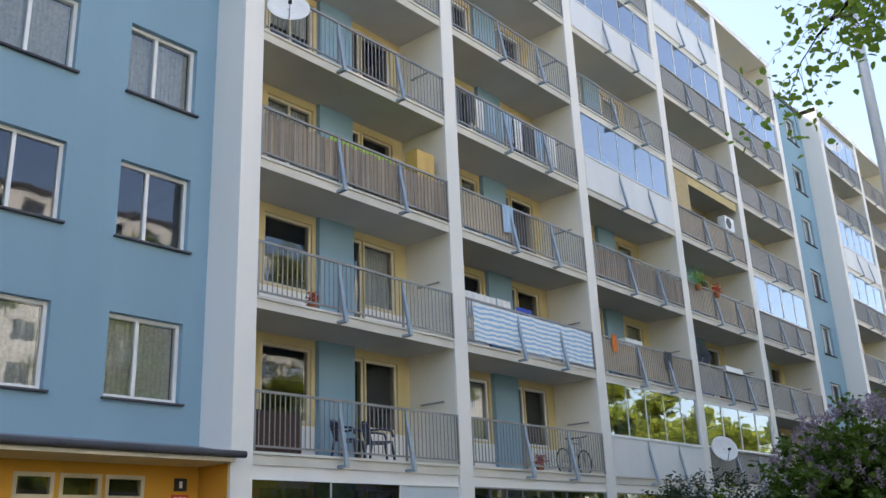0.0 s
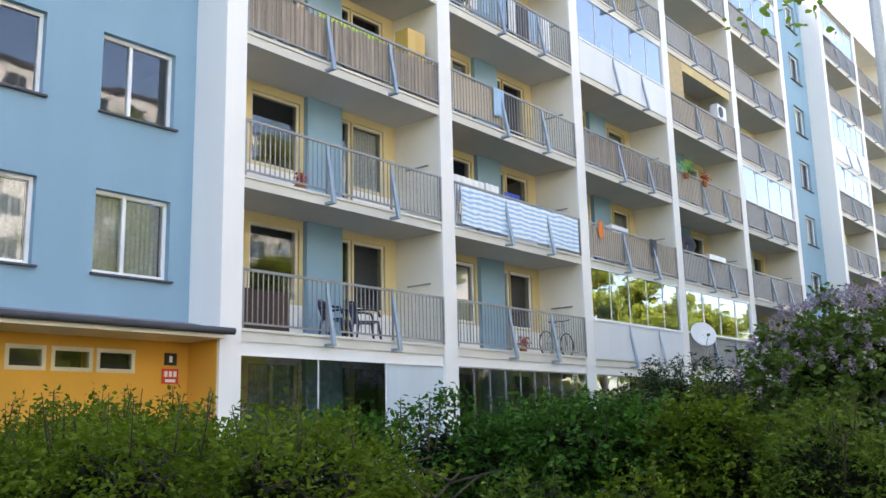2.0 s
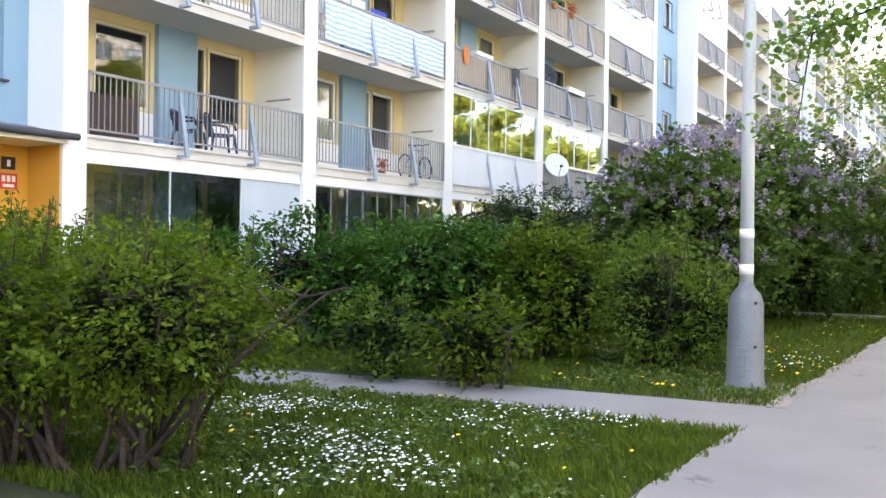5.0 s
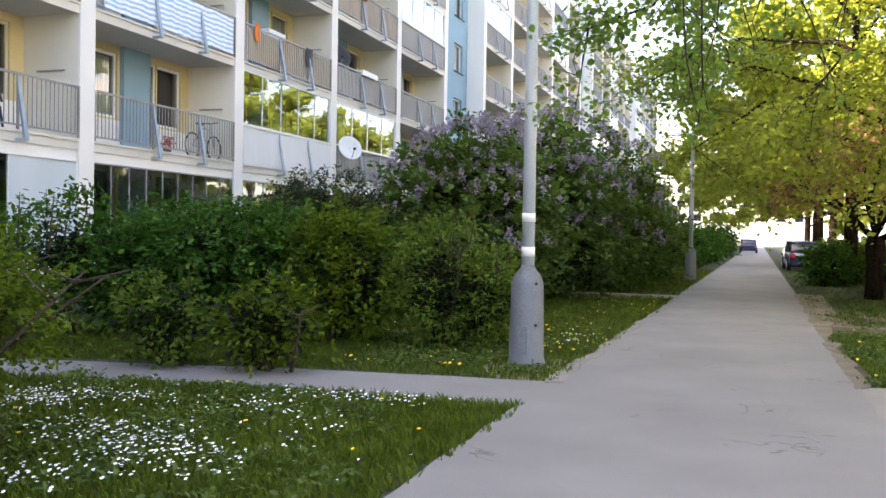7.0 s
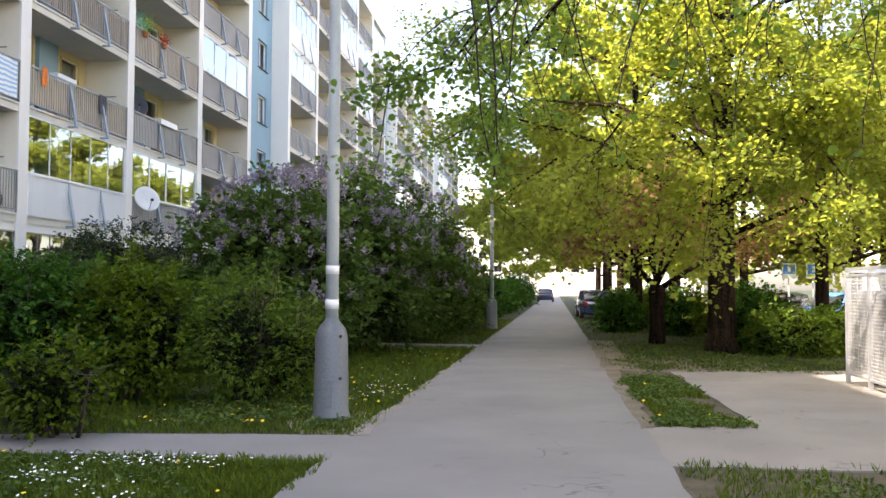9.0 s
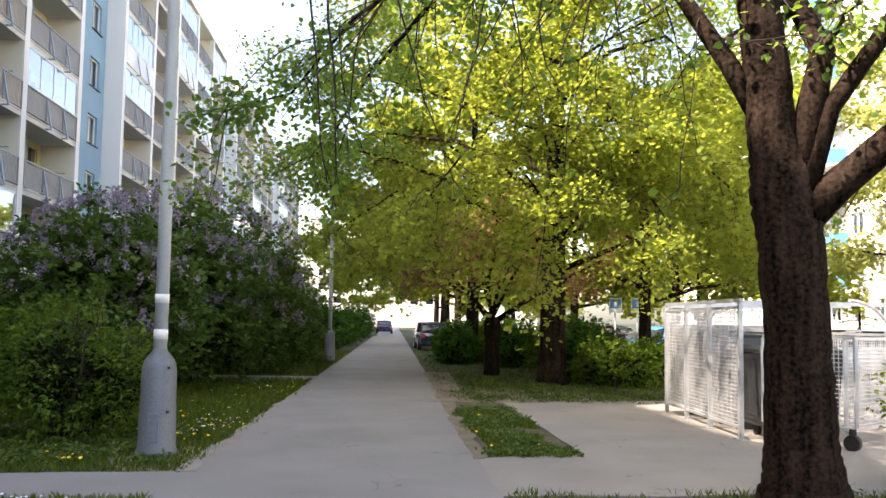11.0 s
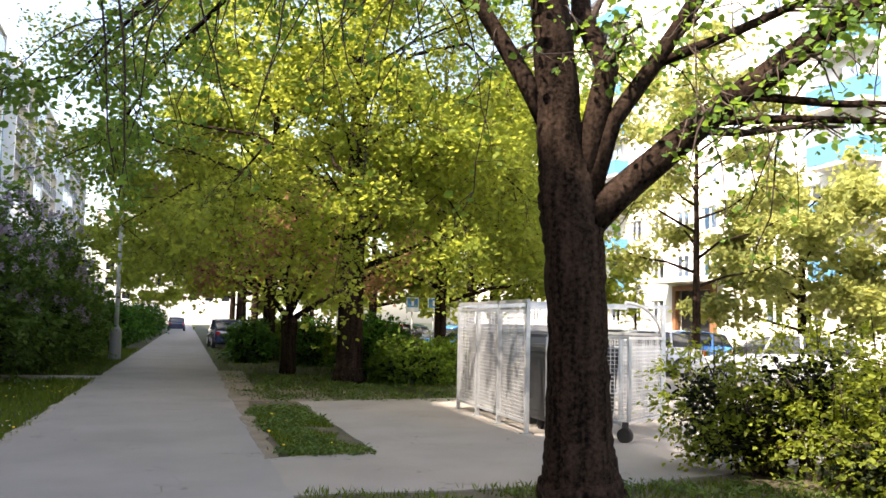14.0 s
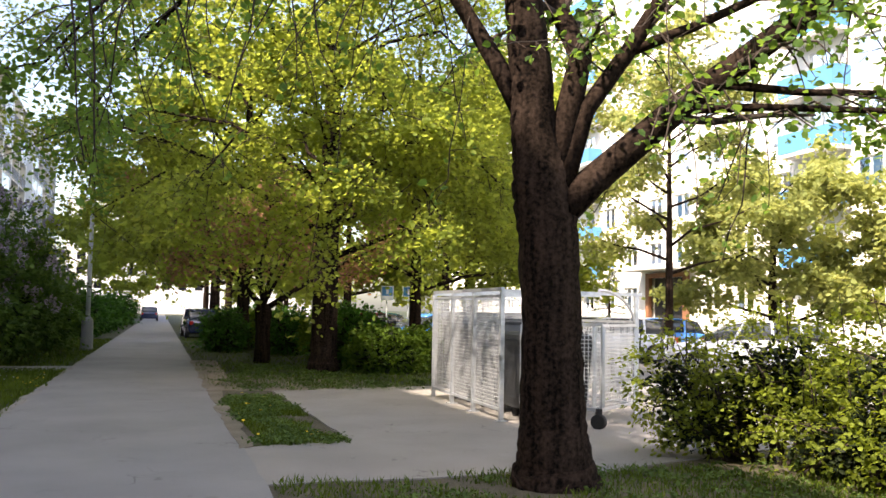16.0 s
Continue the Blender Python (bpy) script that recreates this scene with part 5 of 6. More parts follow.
def bin_cage():
    e = empty("bin_enclosure", "galvanised wire-mesh enclosure for waste bins with an open gate", "bin enclosure", (0, 0, 0))
    pts = [(5.18, 15.8), (5.12, 14.6), (5.06, 13.4), (5.0, 12.1)]
    for a, b in zip(pts, pts[1:]):
        mesh_panel(e, a, b, 0.18, 1.80)
    mesh_panel(e, (5.18, 15.8), (7.3, 15.8), 0.18, 1.80)
    mesh_panel(e, (7.35, 12.4), (7.3, 15.8), 0.18, 1.45)
    for p in pts + [(7.3, 15.8), (7.35, 12.4)]:
        part("post", Shape().box(p[0] - 0.03, p[1] - 0.03, 0.02, p[0] + 0.03, p[1] + 0.03, 1.86), GALV, e)
    for k, p in enumerate(pts[1:]):
        part("foot_plate", Shape().box(p[0] - 0.08, p[1] - 0.08, 0.02, p[0] + 0.08, p[1] + 0.08, 0.035), GALV, e)
    lid = Shape()
    for x, y in reversed(pts):
        lid.bar((x, y, 1.87), (7.3, y + 0.08, 1.87), 0.05, 0.05)
    lid.bar((5.0, 12.08, 1.90), (5.18, 15.82, 1.90), 0.05, 0.05)
    part("roof_frame", lid, GALV, e)
    gate = mesh_panel(e, (5.16, 11.75), (6.05, 11.05), 0.28, 1.42, name="gate")
    mesh_panel(e, (6.10, 11.4), (7.3, 12.35), 0.22, 1.40, name="gate")
    arch = Shape()
    arch.tube([(7.3 - 0.9 * (1 - math.cos(a)) * 1.2, 12.35 - 0.75 * (1 - math.cos(a)) * 1.2, 1.35 + 0.55 * math.sin(a)) for a in [0.16 * k for k in range(11)]], [0.022] * 11, 8)
    part("arched_tube", arch, GALV, e)
    for (x, y) in ((5.3, 11.68), (6.0, 11.06)):
        s = Shape()
        s.tube([(x - 0.04, y - 0.03, 0.115), (x + 0.04, y + 0.03, 0.115)], [0.10, 0.10], 14)
        part("castor", s, RUBBER, gate)
        part("castor_fork", Shape().box(x - 0.03, y - 0.04, 0.2, x + 0.03, y + 0.04, 0.29), CABLE, gate)
    return e


bin_cage()


def waste_bin(x, y, mat, words, h=1.25):
    e = empty("waste_bin", words, "waste bin", (x, y, 0.022), "waste bins")
    s = loft([[(sx * w, sy * d, z) for sx, sy in ((-1, -1), (1, -1), (1, 1), (-1, 1))] for z, w, d in ((0.16, 0.42, 0.46), (0.3, 0.45, 0.51), (h - 0.15, 0.50, 0.56), (h - 0.1, 0.53, 0.6), (h - 0.06, 0.53, 0.6))], False)
    part("body", s, mat, e)
    l = loft([[(sx * w, sy * d, z) for sx, sy in ((-1, -1), (1, -1), (1, 1), (-1, 1))] for z, w, d in ((h - 0.055, 0.54, 0.61), (h + 0.0, 0.52, 0.58), (h + 0.04, 0.44, 0.5))], False)
    part("lid", l, mat, e)
    for sx in (-0.3, 0.3):
        for sy in (-0.34, 0.34):
            s = Shape()
            s.tube([(sx - 0.025, sy, 0.09), (sx + 0.025, sy, 0.09)], [0.09, 0.09], 12)
            part("castor", s, RUBBER, e)
    return e


waste_bin(5.78, 15.05, BINGREY, "tall grey plastic wheeled waste container inside the enclosure", 1.5)
waste_bin(5.75, 13.65, BINGREY, "tall grey plastic wheeled waste container inside the enclosure", 1.5)
waste_bin(5.75, 12.3, BINBLACK, "black plastic wheeled waste container by the open gate", 1.22)
waste_bin(-8.6, 23.4, material("slate_bin_plastic", (0.10, 0.13, 0.17), 0.5, vary=0.1), "slate blue plastic waste container beside the bushes", 1.6)


def road_sign(x, y):
    e = empty("road_sign", "blue and white parking sign on a thin grey pole", "road sign", (x, y, 0), "parking signs")
    s = Shape()
    s.tube([(0, 0, 0), (0, 0, 2.5)], [0.03, 0.03], 8)
    part("pole", s, GALV, e)
    plate = part("plate", Shape().box(-0.25, -0.05, 1.95, 0.25, -0.03, 2.5), WHITEPANEL, e)
    part("panel", Shape().box(-0.21, -0.056, 2.12, 0.21, -0.05, 2.46), SKYBLUE, plate)
    part("mark", Shape().box(-0.05, -0.06, 2.18, 0.05, -0.056, 2.4), WHITEPANEL, plate)
    return e


road_sign(9.1, 34.0)
road_sign(9.9, 33.8)

# ---- grass and flowers ----
def blades(name, label, spots, height, seed, mat):
    """Grass: a thin bent blade at each place."""
    rng = np.random.default_rng(seed)
    n = len(spots)
    a = rng.uniform(0, 2 * np.pi, n)
    h = height * 0.75 * rng.uniform(0.4, 1.3, n)
    w = 0.004 + 0.006 * rng.random(n) * (height / 0.1)
    side = np.stack([np.cos(a), np.sin(a), np.zeros(n)], 1)
    lean = np.stack([-np.sin(a), np.cos(a), np.zeros(n)], 1) * (h * rng.uniform(0.1, 0.8, n))[:, None]
    base = np.concatenate([spots, np.zeros((n, 1))], 1)
    v = np.empty((n, 4, 3))
    v[:, 0] = base - side * w[:, None]
    v[:, 1] = base + side * w[:, None]
    v[:, 2] = base + lean * 0.4 + side * w[:, None] * 0.7 + np.array([0, 0, 1]) * (h * 0.6)[:, None]
    v[:, 3] = base + lean + np.array([0, 0, 1]) * h[:, None]
    me = bpy.data.meshes.new(name)
    me.vertices.add(n * 4)
    me.vertices.foreach_set("co", v.astype(np.float32).ravel())
    idx = (np.arange(n)[:, None] * 4 + np.array([0, 1, 2, 0, 2, 3])).astype(np.int32)
    me.loops.add(n * 6)
    me.loops.foreach_set("vertex_index", idx.ravel())
    me.polygons.add(n * 2)
    me.polygons.foreach_set("loop_start", np.arange(0, n * 6, 3, dtype=np.int32))
    me.materials.append(mat)
    me.update(calc_edges=True)
    return tagged(new(name, me), label, "grass", kind="stuff")


GRASS = leaf_material("grass_blade", (0.014, 0.032, 0.004), (0.098, 0.142, 0.014), (0.13, 0.19, 0.014), 0.30)


def on_path(x, y):
    side = 9.28 - 0.25 * np.clip(-(x + 3.5), 0, 20) * 0.55
    a = (x > -2.05 + 0.023 * y - 0.01) & (x < 1.02 + 0.019 * y + 0.06)
    b = (x < -1.8) & (y > side - 1.3) & (y < side + 0.1)
    c = (x < -1.4) & (y > 23.3) & (y < 24.7)
    d = (x > 2.45) & (y > 8.45) & (y < 17.9)
    d |= (x > 1.1) & (y > 8.25) & (y < 10.4)
    return a | b | c | d


def lawn(x0, y0, x1, y1, count, seed, thin=0.0):
    rng = np.random.default_rng(seed)
    p = rng.uniform((x0, y0), (x1, y1), (count, 2))
    bare = np.array([noise.noise((q[0] * 0.9, q[1] * 0.9, seed)) for q in p])
    fray = np.array([noise.noise((q[0] * 4.0, q[1] * 4.0, seed + 3)) for q in p]) * 0.16 + rng.normal(size=len(p)) * 0.03
    keep = ~on_path(p[:, 0] + fray, p[:, 1] + fray) & (bare > -0.62 + thin)
    return p[keep]


blades("lawn", "uneven green lawn beside the asphalt path", np.concatenate([lawn(-9, 3.6, -1.8, 8.6, 80000, 1), lawn(-9, 8.6, -1.7, 13.5, 30000, 2)]), 0.10, 301, GRASS)
blades("lawn", "thin rough grass in the shade of the shrubs", np.concatenate([lawn(-7, 13.5, -1.4, 23.3, 26000, 3), lawn(-6, 24.6, -1.0, 44, 16000, 4)]), 0.13, 302, GRASS)
blades("lawn", "patchy grass under the trees", np.concatenate([lawn(1.45, 10.45, 2.45, 15.8, 8000, 5, 0.52), lawn(1.4, 17.8, 9.0, 26, 9000, 6), lawn(1.5, 26, 8, 48, 9000, 7), lawn(1.1, 4.0, 9.4, 8.4, 20000, 8, 0.40)]), 0.10, 303, GRASS)
# a darker brown than EARTH, for the strip and the tree foot
DARK_EARTH = material("dark_brown_earth", ((0.035, 0.032, 0.018), (0.105, 0.090, 0.055)), 0.95, scale=3.0, grain=50, bump=0.8)
sheet("bare_earth", [(1.0, 10.4), (2.5, 10.45), (2.5, 17.45), (1.3, 17.5), (1.2, 14.0)], 0.009, DARK_EARTH, "earthy strip with patchy weeds beside the yard", "bare earth", wobble=0.05, seed=21)
sheet("bare_earth", [(0.9, 3.0), (9.0, 3.0), (9.0, 8.8), (4.8, 8.95), (1.0, 9.1)], 0.009, DARK_EARTH, "dark bare earth round the tree foot", "bare earth", wobble=0.08, seed=22)
DUST = material("pale_dust", ((0.15, 0.135, 0.115), (0.27, 0.25, 0.225)), 0.95, scale=2.5, grain=60, bump=0.6)
sheet("bare_earth", [(-2.5, 9.45), (-1.9, 9.4), (-1.85, 11.0), (-2.15, 11.3), (-2.75, 11.0), (-2.8, 10.3)], 0.010, EARTH, "bare trodden earth round the lamp post", "bare earth", wobble=0.07, seed=12)
sheet("bare_earth", [(1.25, 17.6), (2.6, 17.4), (5.4, 18.1), (5.2, 19.5), (3.4, 21.2), (1.6, 22.5), (1.4, 19.5)], 0.008, EARTH, "bare trodden earth under the trees", "bare earth", wobble=0.08, seed=9)
sheet("bare_earth", [(1.15, 10.2), (1.33, 10.4), (1.40, 14.0), (1.55, 17.0), (1.95, 20.0), (2.2, 27.0), (1.5, 27.0), (1.3, 18.0), (1.2, 12)], 0.034, EARTH, "worn earthy edge of the path", "bare earth", wobble=0.05, seed=10)
sheet("bare_earth", [(-1.90, 9.3), (-1.74, 9.3), (-1.64, 14), (-1.46, 22), (-1.28, 30), (-1.36, 30), (-1.58, 20), (-1.76, 14), (-1.85, 11.2), (-1.95, 10.6)], 0.033, DUST, "pale dusty edge of the path", "bare earth", wobble=0.05, seed=11)


def weeds(label, x0, y0, x1, y1, plants, seed):
    """Low broad-leaved weeds in loose patches on bare earth."""
    rng = np.random.default_rng(seed)
    p = rng.uniform((x0, y0), (x1, y1), (plants, 2))
    thick = np.array([noise.noise((q[0] * 1.6, q[1] * 0.9, seed)) for q in p])
    mid = np.abs((p[:, 0] - (x0 + x1) / 2) / ((x1 - x0) / 2))
    p = p[thick > -0.25 + 0.55 * mid ** 2]
    n = 9
    spots = np.repeat(np.concatenate([p, np.full((len(p), 1), 0.012)], 1), n, 0) + rng.normal(size=(len(p) * n, 3)) * np.array([0.05, 0.05, 0.0])
    spots[:, 2] += rng.random(len(spots)) * 0.07
    tagged(part("weeds", leaf_mesh("weeds", spots, 0.055, LEAF_WEED, seed, 0.6, 0.75), LEAF_WEED), label, "weeds", kind="stuff")


LEAF_WEED = leaf_material("weed_leaf", (0.020, 0.045, 0.012), (0.105, 0.160, 0.042), (0.12, 0.20, 0.03), 0.28)
weeds("patchy low green weeds on the earth strip beside the yard", 1.35, 10.4, 2.48, 16.2, 1100, 61)
weeds("low weeds under the large tree and the hedge", 1.6, 4.6, 8.8, 8.1, 1100, 62)
weeds("low leafy weeds on the trodden earth under the trees", 1.6, 17.2, 6.0, 25.0, 1300, 63)
weeds("broad-leaved weeds in the lawn round the lamp post", -4.8, 9.7, -1.95, 13.0, 900, 64)
weeds("broad-leaved weeds in the daisy lawn", -6.6, 4.2, -2.1, 7.8, 1200, 65)


def flowers(name, label, places, r, mat, seed, tall):
    s, rnd = Shape(), random.Random(seed)
    for (x, y) in places:
        z, t = rnd.uniform(0.5, 1.0) * tall, rnd.uniform(-0.5, 0.5)
        q = r * rnd.uniform(0.7, 1.25)
        s.poly([(x + q * math.cos(a), y + q * math.sin(a), z + t * q * math.sin(a)) for a in (0, 1.05, 2.09, 3.14, 4.19, 5.24)])
    return tagged(part(name, s, mat), label, "flowers", kind="stuff")


DAISY = material("daisy_petal", (0.80, 0.80, 0.78), 0.8, vary=0.05, bump=0)
DANDELION = material("dandelion_petal", (0.75, 0.50, 0.02), 0.8, vary=0.1, bump=0)
_r = np.random.default_rng(77)
_heads = []
for (cx, cy, sx, sy, n) in ((-5.85, 6.4, 0.32, 0.24, 300), (-5.3, 6.75, 0.35, 0.15, 110), (-4.4, 5.55, 0.35, 0.22, 190), (-3.7, 5.25, 0.36, 0.2, 230), (-3.3, 7.55, 0.45, 0.12, 150), (-3.85, 6.9, 0.2, 0.15, 60), (-4.05, 4.45, 0.25, 0.25, 110), (-4.2, 6.1, 1.1, 0.8, 150), (-3.4, 4.8, 0.3, 0.2, 60), (-2.2, 13.4, 0.3, 0.8, 70), (-3.2, 21.8, 0.8, 0.9, 130), (-6.5, 13.0, 0.8, 0.8, 60)):
    _heads.append(_r.normal(size=(n, 2)) * (sx, sy) + (cx, cy))
_heads = np.concatenate(_heads)
_heads = _heads[~on_path(_heads[:, 0], _heads[:, 1])]
flowers("daisies", "scattered small white daisies in the lawn", _heads.tolist(), 0.012, DAISY, 5, 0.11)
_yel = np.concatenate([_r.uniform((-6, 5), (-2.2, 7.9), (26, 2)), _r.normal(size=(14, 2)) * (0.2, 0.14) + (-4.0, 9.75), _r.normal(size=(7, 2)) * (0.14, 0.1) + (-3.1, 9.9), _r.uniform((-4.6, 9.6), (-2.3, 11.0), (16, 2)), _r.uniform((-3.2, 11.5), (-1.6, 21), (80, 2)), _r.uniform((1.4, 10.6), (2.3, 16.5), (16, 2))])
_yel = _yel[~on_path(_yel[:, 0], _yel[:, 1])]
flowers("dandelions", "scattered yellow dandelions in the grass", _yel.tolist(), 0.019, DANDELION, 6, 0.12)

# ---- things on the balconies ----
def bay(k):
    return Y0 + PIER / 2 + W * (k - 1)


def level(f):
    return Z1 + FLOOR * (f - 1)


def cloth(name, words, x, y0, y1, z0, z1, mat, seed, group="", sag=0.02):
    """A hanging cloth with soft folds."""
    rnd, s = random.Random(seed), Shape()
    n, m, ph = max(6, int((y1 - y0) / 0.04)), 5, rnd.uniform(0, 6)
    grid = [[(x + sag * math.sin(ph + k * 1.1) * (0.3 + 0.7 * (m - r) / m), y0 + (y1 - y0) * k / n, z0 + (z1 - z0) * r / m + 0.01 * math.sin(k * 0.7 + ph) * (r == 0)) for k in range(n + 1)] for r in range(m + 1)]
    for off in (0.0, -0.006):
        for r in range(m):
            for k in range(n):
                q = [grid[r][k], grid[r][k + 1], grid[r + 1][k + 1], grid[r + 1][k]]
                s.poly([(a + off, b, c) for a, b, c in q])
    s.weld = True
    return thing(name, s, mat, words, "laundry", group)


FABRIC = {n: material(n + "_fabric", c, 0.95, vary=0.12, scale=4, grain=90, bump=0.2) for n, c in (("white", (0.75, 0.75, 0.74)), ("blue", (0.05, 0.09, 0.45)), ("orange", (0.75, 0.20, 0.04)), ("charcoal", (0.07, 0.07, 0.08)), ("sky", (0.35, 0.50, 0.65)), ("lime", (0.45, 0.65, 0.12)), ("ochre", (0.55, 0.35, 0.08)))}
CHAIRBLUE = material("dark_blue_plastic", (0.025, 0.035, 0.08), 0.4, vary=0.1)
TERRACOTTA = material("terracotta", (0.45, 0.16, 0.07), 0.8, vary=0.12)
DARKWOOD = material("dark_brown_board", (0.07, 0.04, 0.03), 0.7, vary=0.25, scale=3, streak=True)


def garden_chair(x, y, z, turn):
    e = empty("garden_chair", "dark blue moulded plastic garden chair with slatted back on the balcony", "chair", (x, y, z), "balcony chairs")
    e.rotation_euler = (0, 0, radians(turn))
    part("seat", loft([[(-0.21, -0.22, 0.40), (0.21, -0.24, 0.40), (0.21, 0.24, 0.40), (-0.21, 0.22, 0.40)], [(-0.21, -0.22, 0.43), (0.21, -0.24, 0.43), (0.21, 0.24, 0.43), (-0.21, 0.22, 0.43)]], False), CHAIRBLUE, e)
    for k in range(5):
        y0 = -0.19 + 0.095 * k
        s = Shape()
        s.bar((-0.21, y0, 0.43), (-0.30, y0 * 1.05, 0.80), 0.05, 0.02)
        part("back_slat", s, CHAIRBLUE, e)
    s = Shape()
    s.tube([(-0.24, -0.26, 0.60), (-0.31, -0.22, 0.80), (-0.32, 0, 0.85), (-0.31, 0.22, 0.80), (-0.24, 0.26, 0.60)], [0.022] * 5, 8)
    part("back_rim", s, CHAIRBLUE, e)
    for w in (-1, 1):
        s = Shape()
        s.tube([(-0.27, w * 0.25, 0.64), (0.0, w * 0.27, 0.66), (0.20, w * 0.27, 0.63), (0.24, w * 0.26, 0.5)], [0.025] * 4, 8)
        part("armrest", s, CHAIRBLUE, e)
        for lx in (-0.24, 0.24):
            s = Shape()
            s.tube([(lx * 0.85, w * 0.23, 0.42), (lx * 1.1, w * 0.27, 0.0)], [0.03, 0.022], 8)
            part("leg", s, CHAIRBLUE, e)
    return e


garden_chair(FX - 0.45, bay(1) + 2.95, level(1), 25)
garden_chair(FX - 0.40, bay(1) + 3.75, level(1), 60)
thing("wooden_board", Shape().box(FX - 0.16, bay(1) + 0.2, level(1) + 0.04, FX - 0.12, bay(1) + 1.45, level(1) + 0.78), DARKWOOD, "dark brown wooden board leaning behind the railing", "board")


def satellite_dish(x, y, z, r, turn, mat, words):
    e = empty("satellite_dish", words, "satellite dish", (x, y, z), "satellite dishes")
    e.rotation_euler = (0, radians(72), radians(turn))
    rings = []
    for (q, d) in ((0.02, 0.0), (0.35, 0.02), (0.7, 0.075), (1.0, 0.16), (1.02, 0.15), (0.7, 0.06), (0.35, 0.0), (0.02, -0.02)):
        rings.append([(r * q * math.cos(a), r * q * 1.08 * math.sin(a), r * d) for a in [2 * math.pi * k / 24 for k in range(24)]])
    part("reflector", loft(rings), mat, e)
    s = Shape()
    s.tube([(r * 0.95, 0, r * 0.1), (r * 0.35, 0, r * 0.75)], [0.012, 0.012], 6)
    part("feed_arm", s, STEEL, e)
    part("feed_horn", Shape().box(r * 0.27, -0.035, r * 0.66, r * 0.42, 0.035, r * 0.86), CABLE, e)
    s = Shape()
    s.tube([(0, 0, 0), (0.05, 0, -0.22)], [0.03, 0.03], 8)
    part("mount", s, STEEL, e)
    return e


DISHWHITE = material("white_dish_paint", (0.72, 0.72, 0.70), 0.5, vary=0.05, bump=0.02)
satellite_dish(FX + 0.28, bay(1) + 0.65, 12.3, 0.40, -35, DISHWHITE, "white satellite dish fixed to the balcony railing")
satellite_dish(FX + 0.28, bay(4) + 0.75, level(1) + 1.05, 0.42, -35, DISHWHITE, "white satellite dish fixed outside the balcony front")
satellite_dish(FX - 0.35, bay(4) + 1.1, level(2) + 1.45, 0.42, -35, CABLE, "black satellite dish standing inside the balcony")
satellite_dish(FX + 0.25, Y0 + 36.9 + 1.2, level(7) + 1.2, 0.45, -35, DISHWHITE, "white satellite dish fixed to a top balcony")

# laundry
for k, (a, b, h, c) in enumerate(((0.35, 1.75, 0.38, "white"), (1.8, 2.35, 0.40, "white"), (2.6, 3.3, 0.30, "blue"))):
    cloth("laundry", "damp %s cloth drying above the balcony railing" % c, FX - 0.22, bay(2) + a, bay(2) + b, level(2) + 0.75, level(2) + 1.12 + h * 0.7, FABRIC[c], 20 + k, "drying laundry")
cloth("laundry", "ochre towel hanging behind the railing", FX - 0.10, bay(2) + 0.15, bay(2) + 0.32, level(2) + 0.3, level(2) + 1.0, FABRIC["ochre"], 24, "drying laundry")
rndl = random.Random(4)
y = 0.3
while y < 5.2:
    w = rndl.uniform(0.25, 0.6)
    c = rndl.choice(["white", "white", "sky", "white", "charcoal"])
    cloth("laundry", "%s washing hung in a row on the balcony" % c, FX - 0.18 - rndl.uniform(0, 0.15), bay(2) + y, bay(2) + y + w, level(4) + rndl.uniform(0.25, 0.5), level(4) + 1.3, FABRIC[c], int(y * 100), "drying laundry", 0.03)
    y += w + rndl.uniform(0.0, 0.15)
cloth("laundry", "orange cloth hanging over the balcony railing", FX + 0.055, bay(3) + 0.75, bay(3) + 1.0, level(2) + 0.7, level(2) + 1.2, FABRIC["orange"], 31, "drying laundry")
cloth("laundry", "charcoal rug hung over the balcony railing", FX + 0.06, bay(3) + 3.9, bay(3) + 4.35, level(2) + 0.55, level(2) + 1.12, FABRIC["charcoal"], 32, "drying laundry")
thing("storage_box", Shape().box(FX - 0.5, bay(3) + 1.9, level(2), FX - 0.15, bay(3) + 2.9, level(2) + 1.3), WHITEPANEL, "white storage box standing behind the railing", "box")
cloth("laundry", "lime green cloth hung inside the balcony", BACKX + 0.4, bay(1) + 3.0, bay(1) + 5.0, level(3) + 0.9, level(3) + 1.75, FABRIC["lime"], 33, "drying laundry")
cloth("laundry", "pale blue towel over the railing", FX + 0.055, bay(2) + 1.9, bay(2) + 2.35, level(3) + 0.35, level(3) + 1.1, FABRIC["sky"], 34, "drying laundry")
s = Shape().box(FX - 0.55, bay(1) + 4.95, level(3), FX - 0.15, bay(1) + 5.55, level(3) + 1.75)
thing("wooden_cabinet", s, material("yellow_pine", (0.55, 0.36, 0.10), 0.5, vary=0.15, scale=4, streak=True), "yellow pine cabinet standing on the balcony", "cabinet")
thing("cardboard_box", Shape().box(FX - 0.6, bay(4) + 3.0, level(2), FX - 0.2, bay(4) + 3.9, level(2) + 0.95), material("cardboard", (0.36, 0.25, 0.15), 0.9, vary=0.12), "brown cardboard box kept on the balcony", "box")
thing("window_planter", Shape().box(FX - 0.1, bay(4) + 2.2, level(2) + 1.02, FX + 0.12, bay(4) + 3.6, level(2) + 1.2), PVC, "white plastic planter on the balcony railing", "planter")


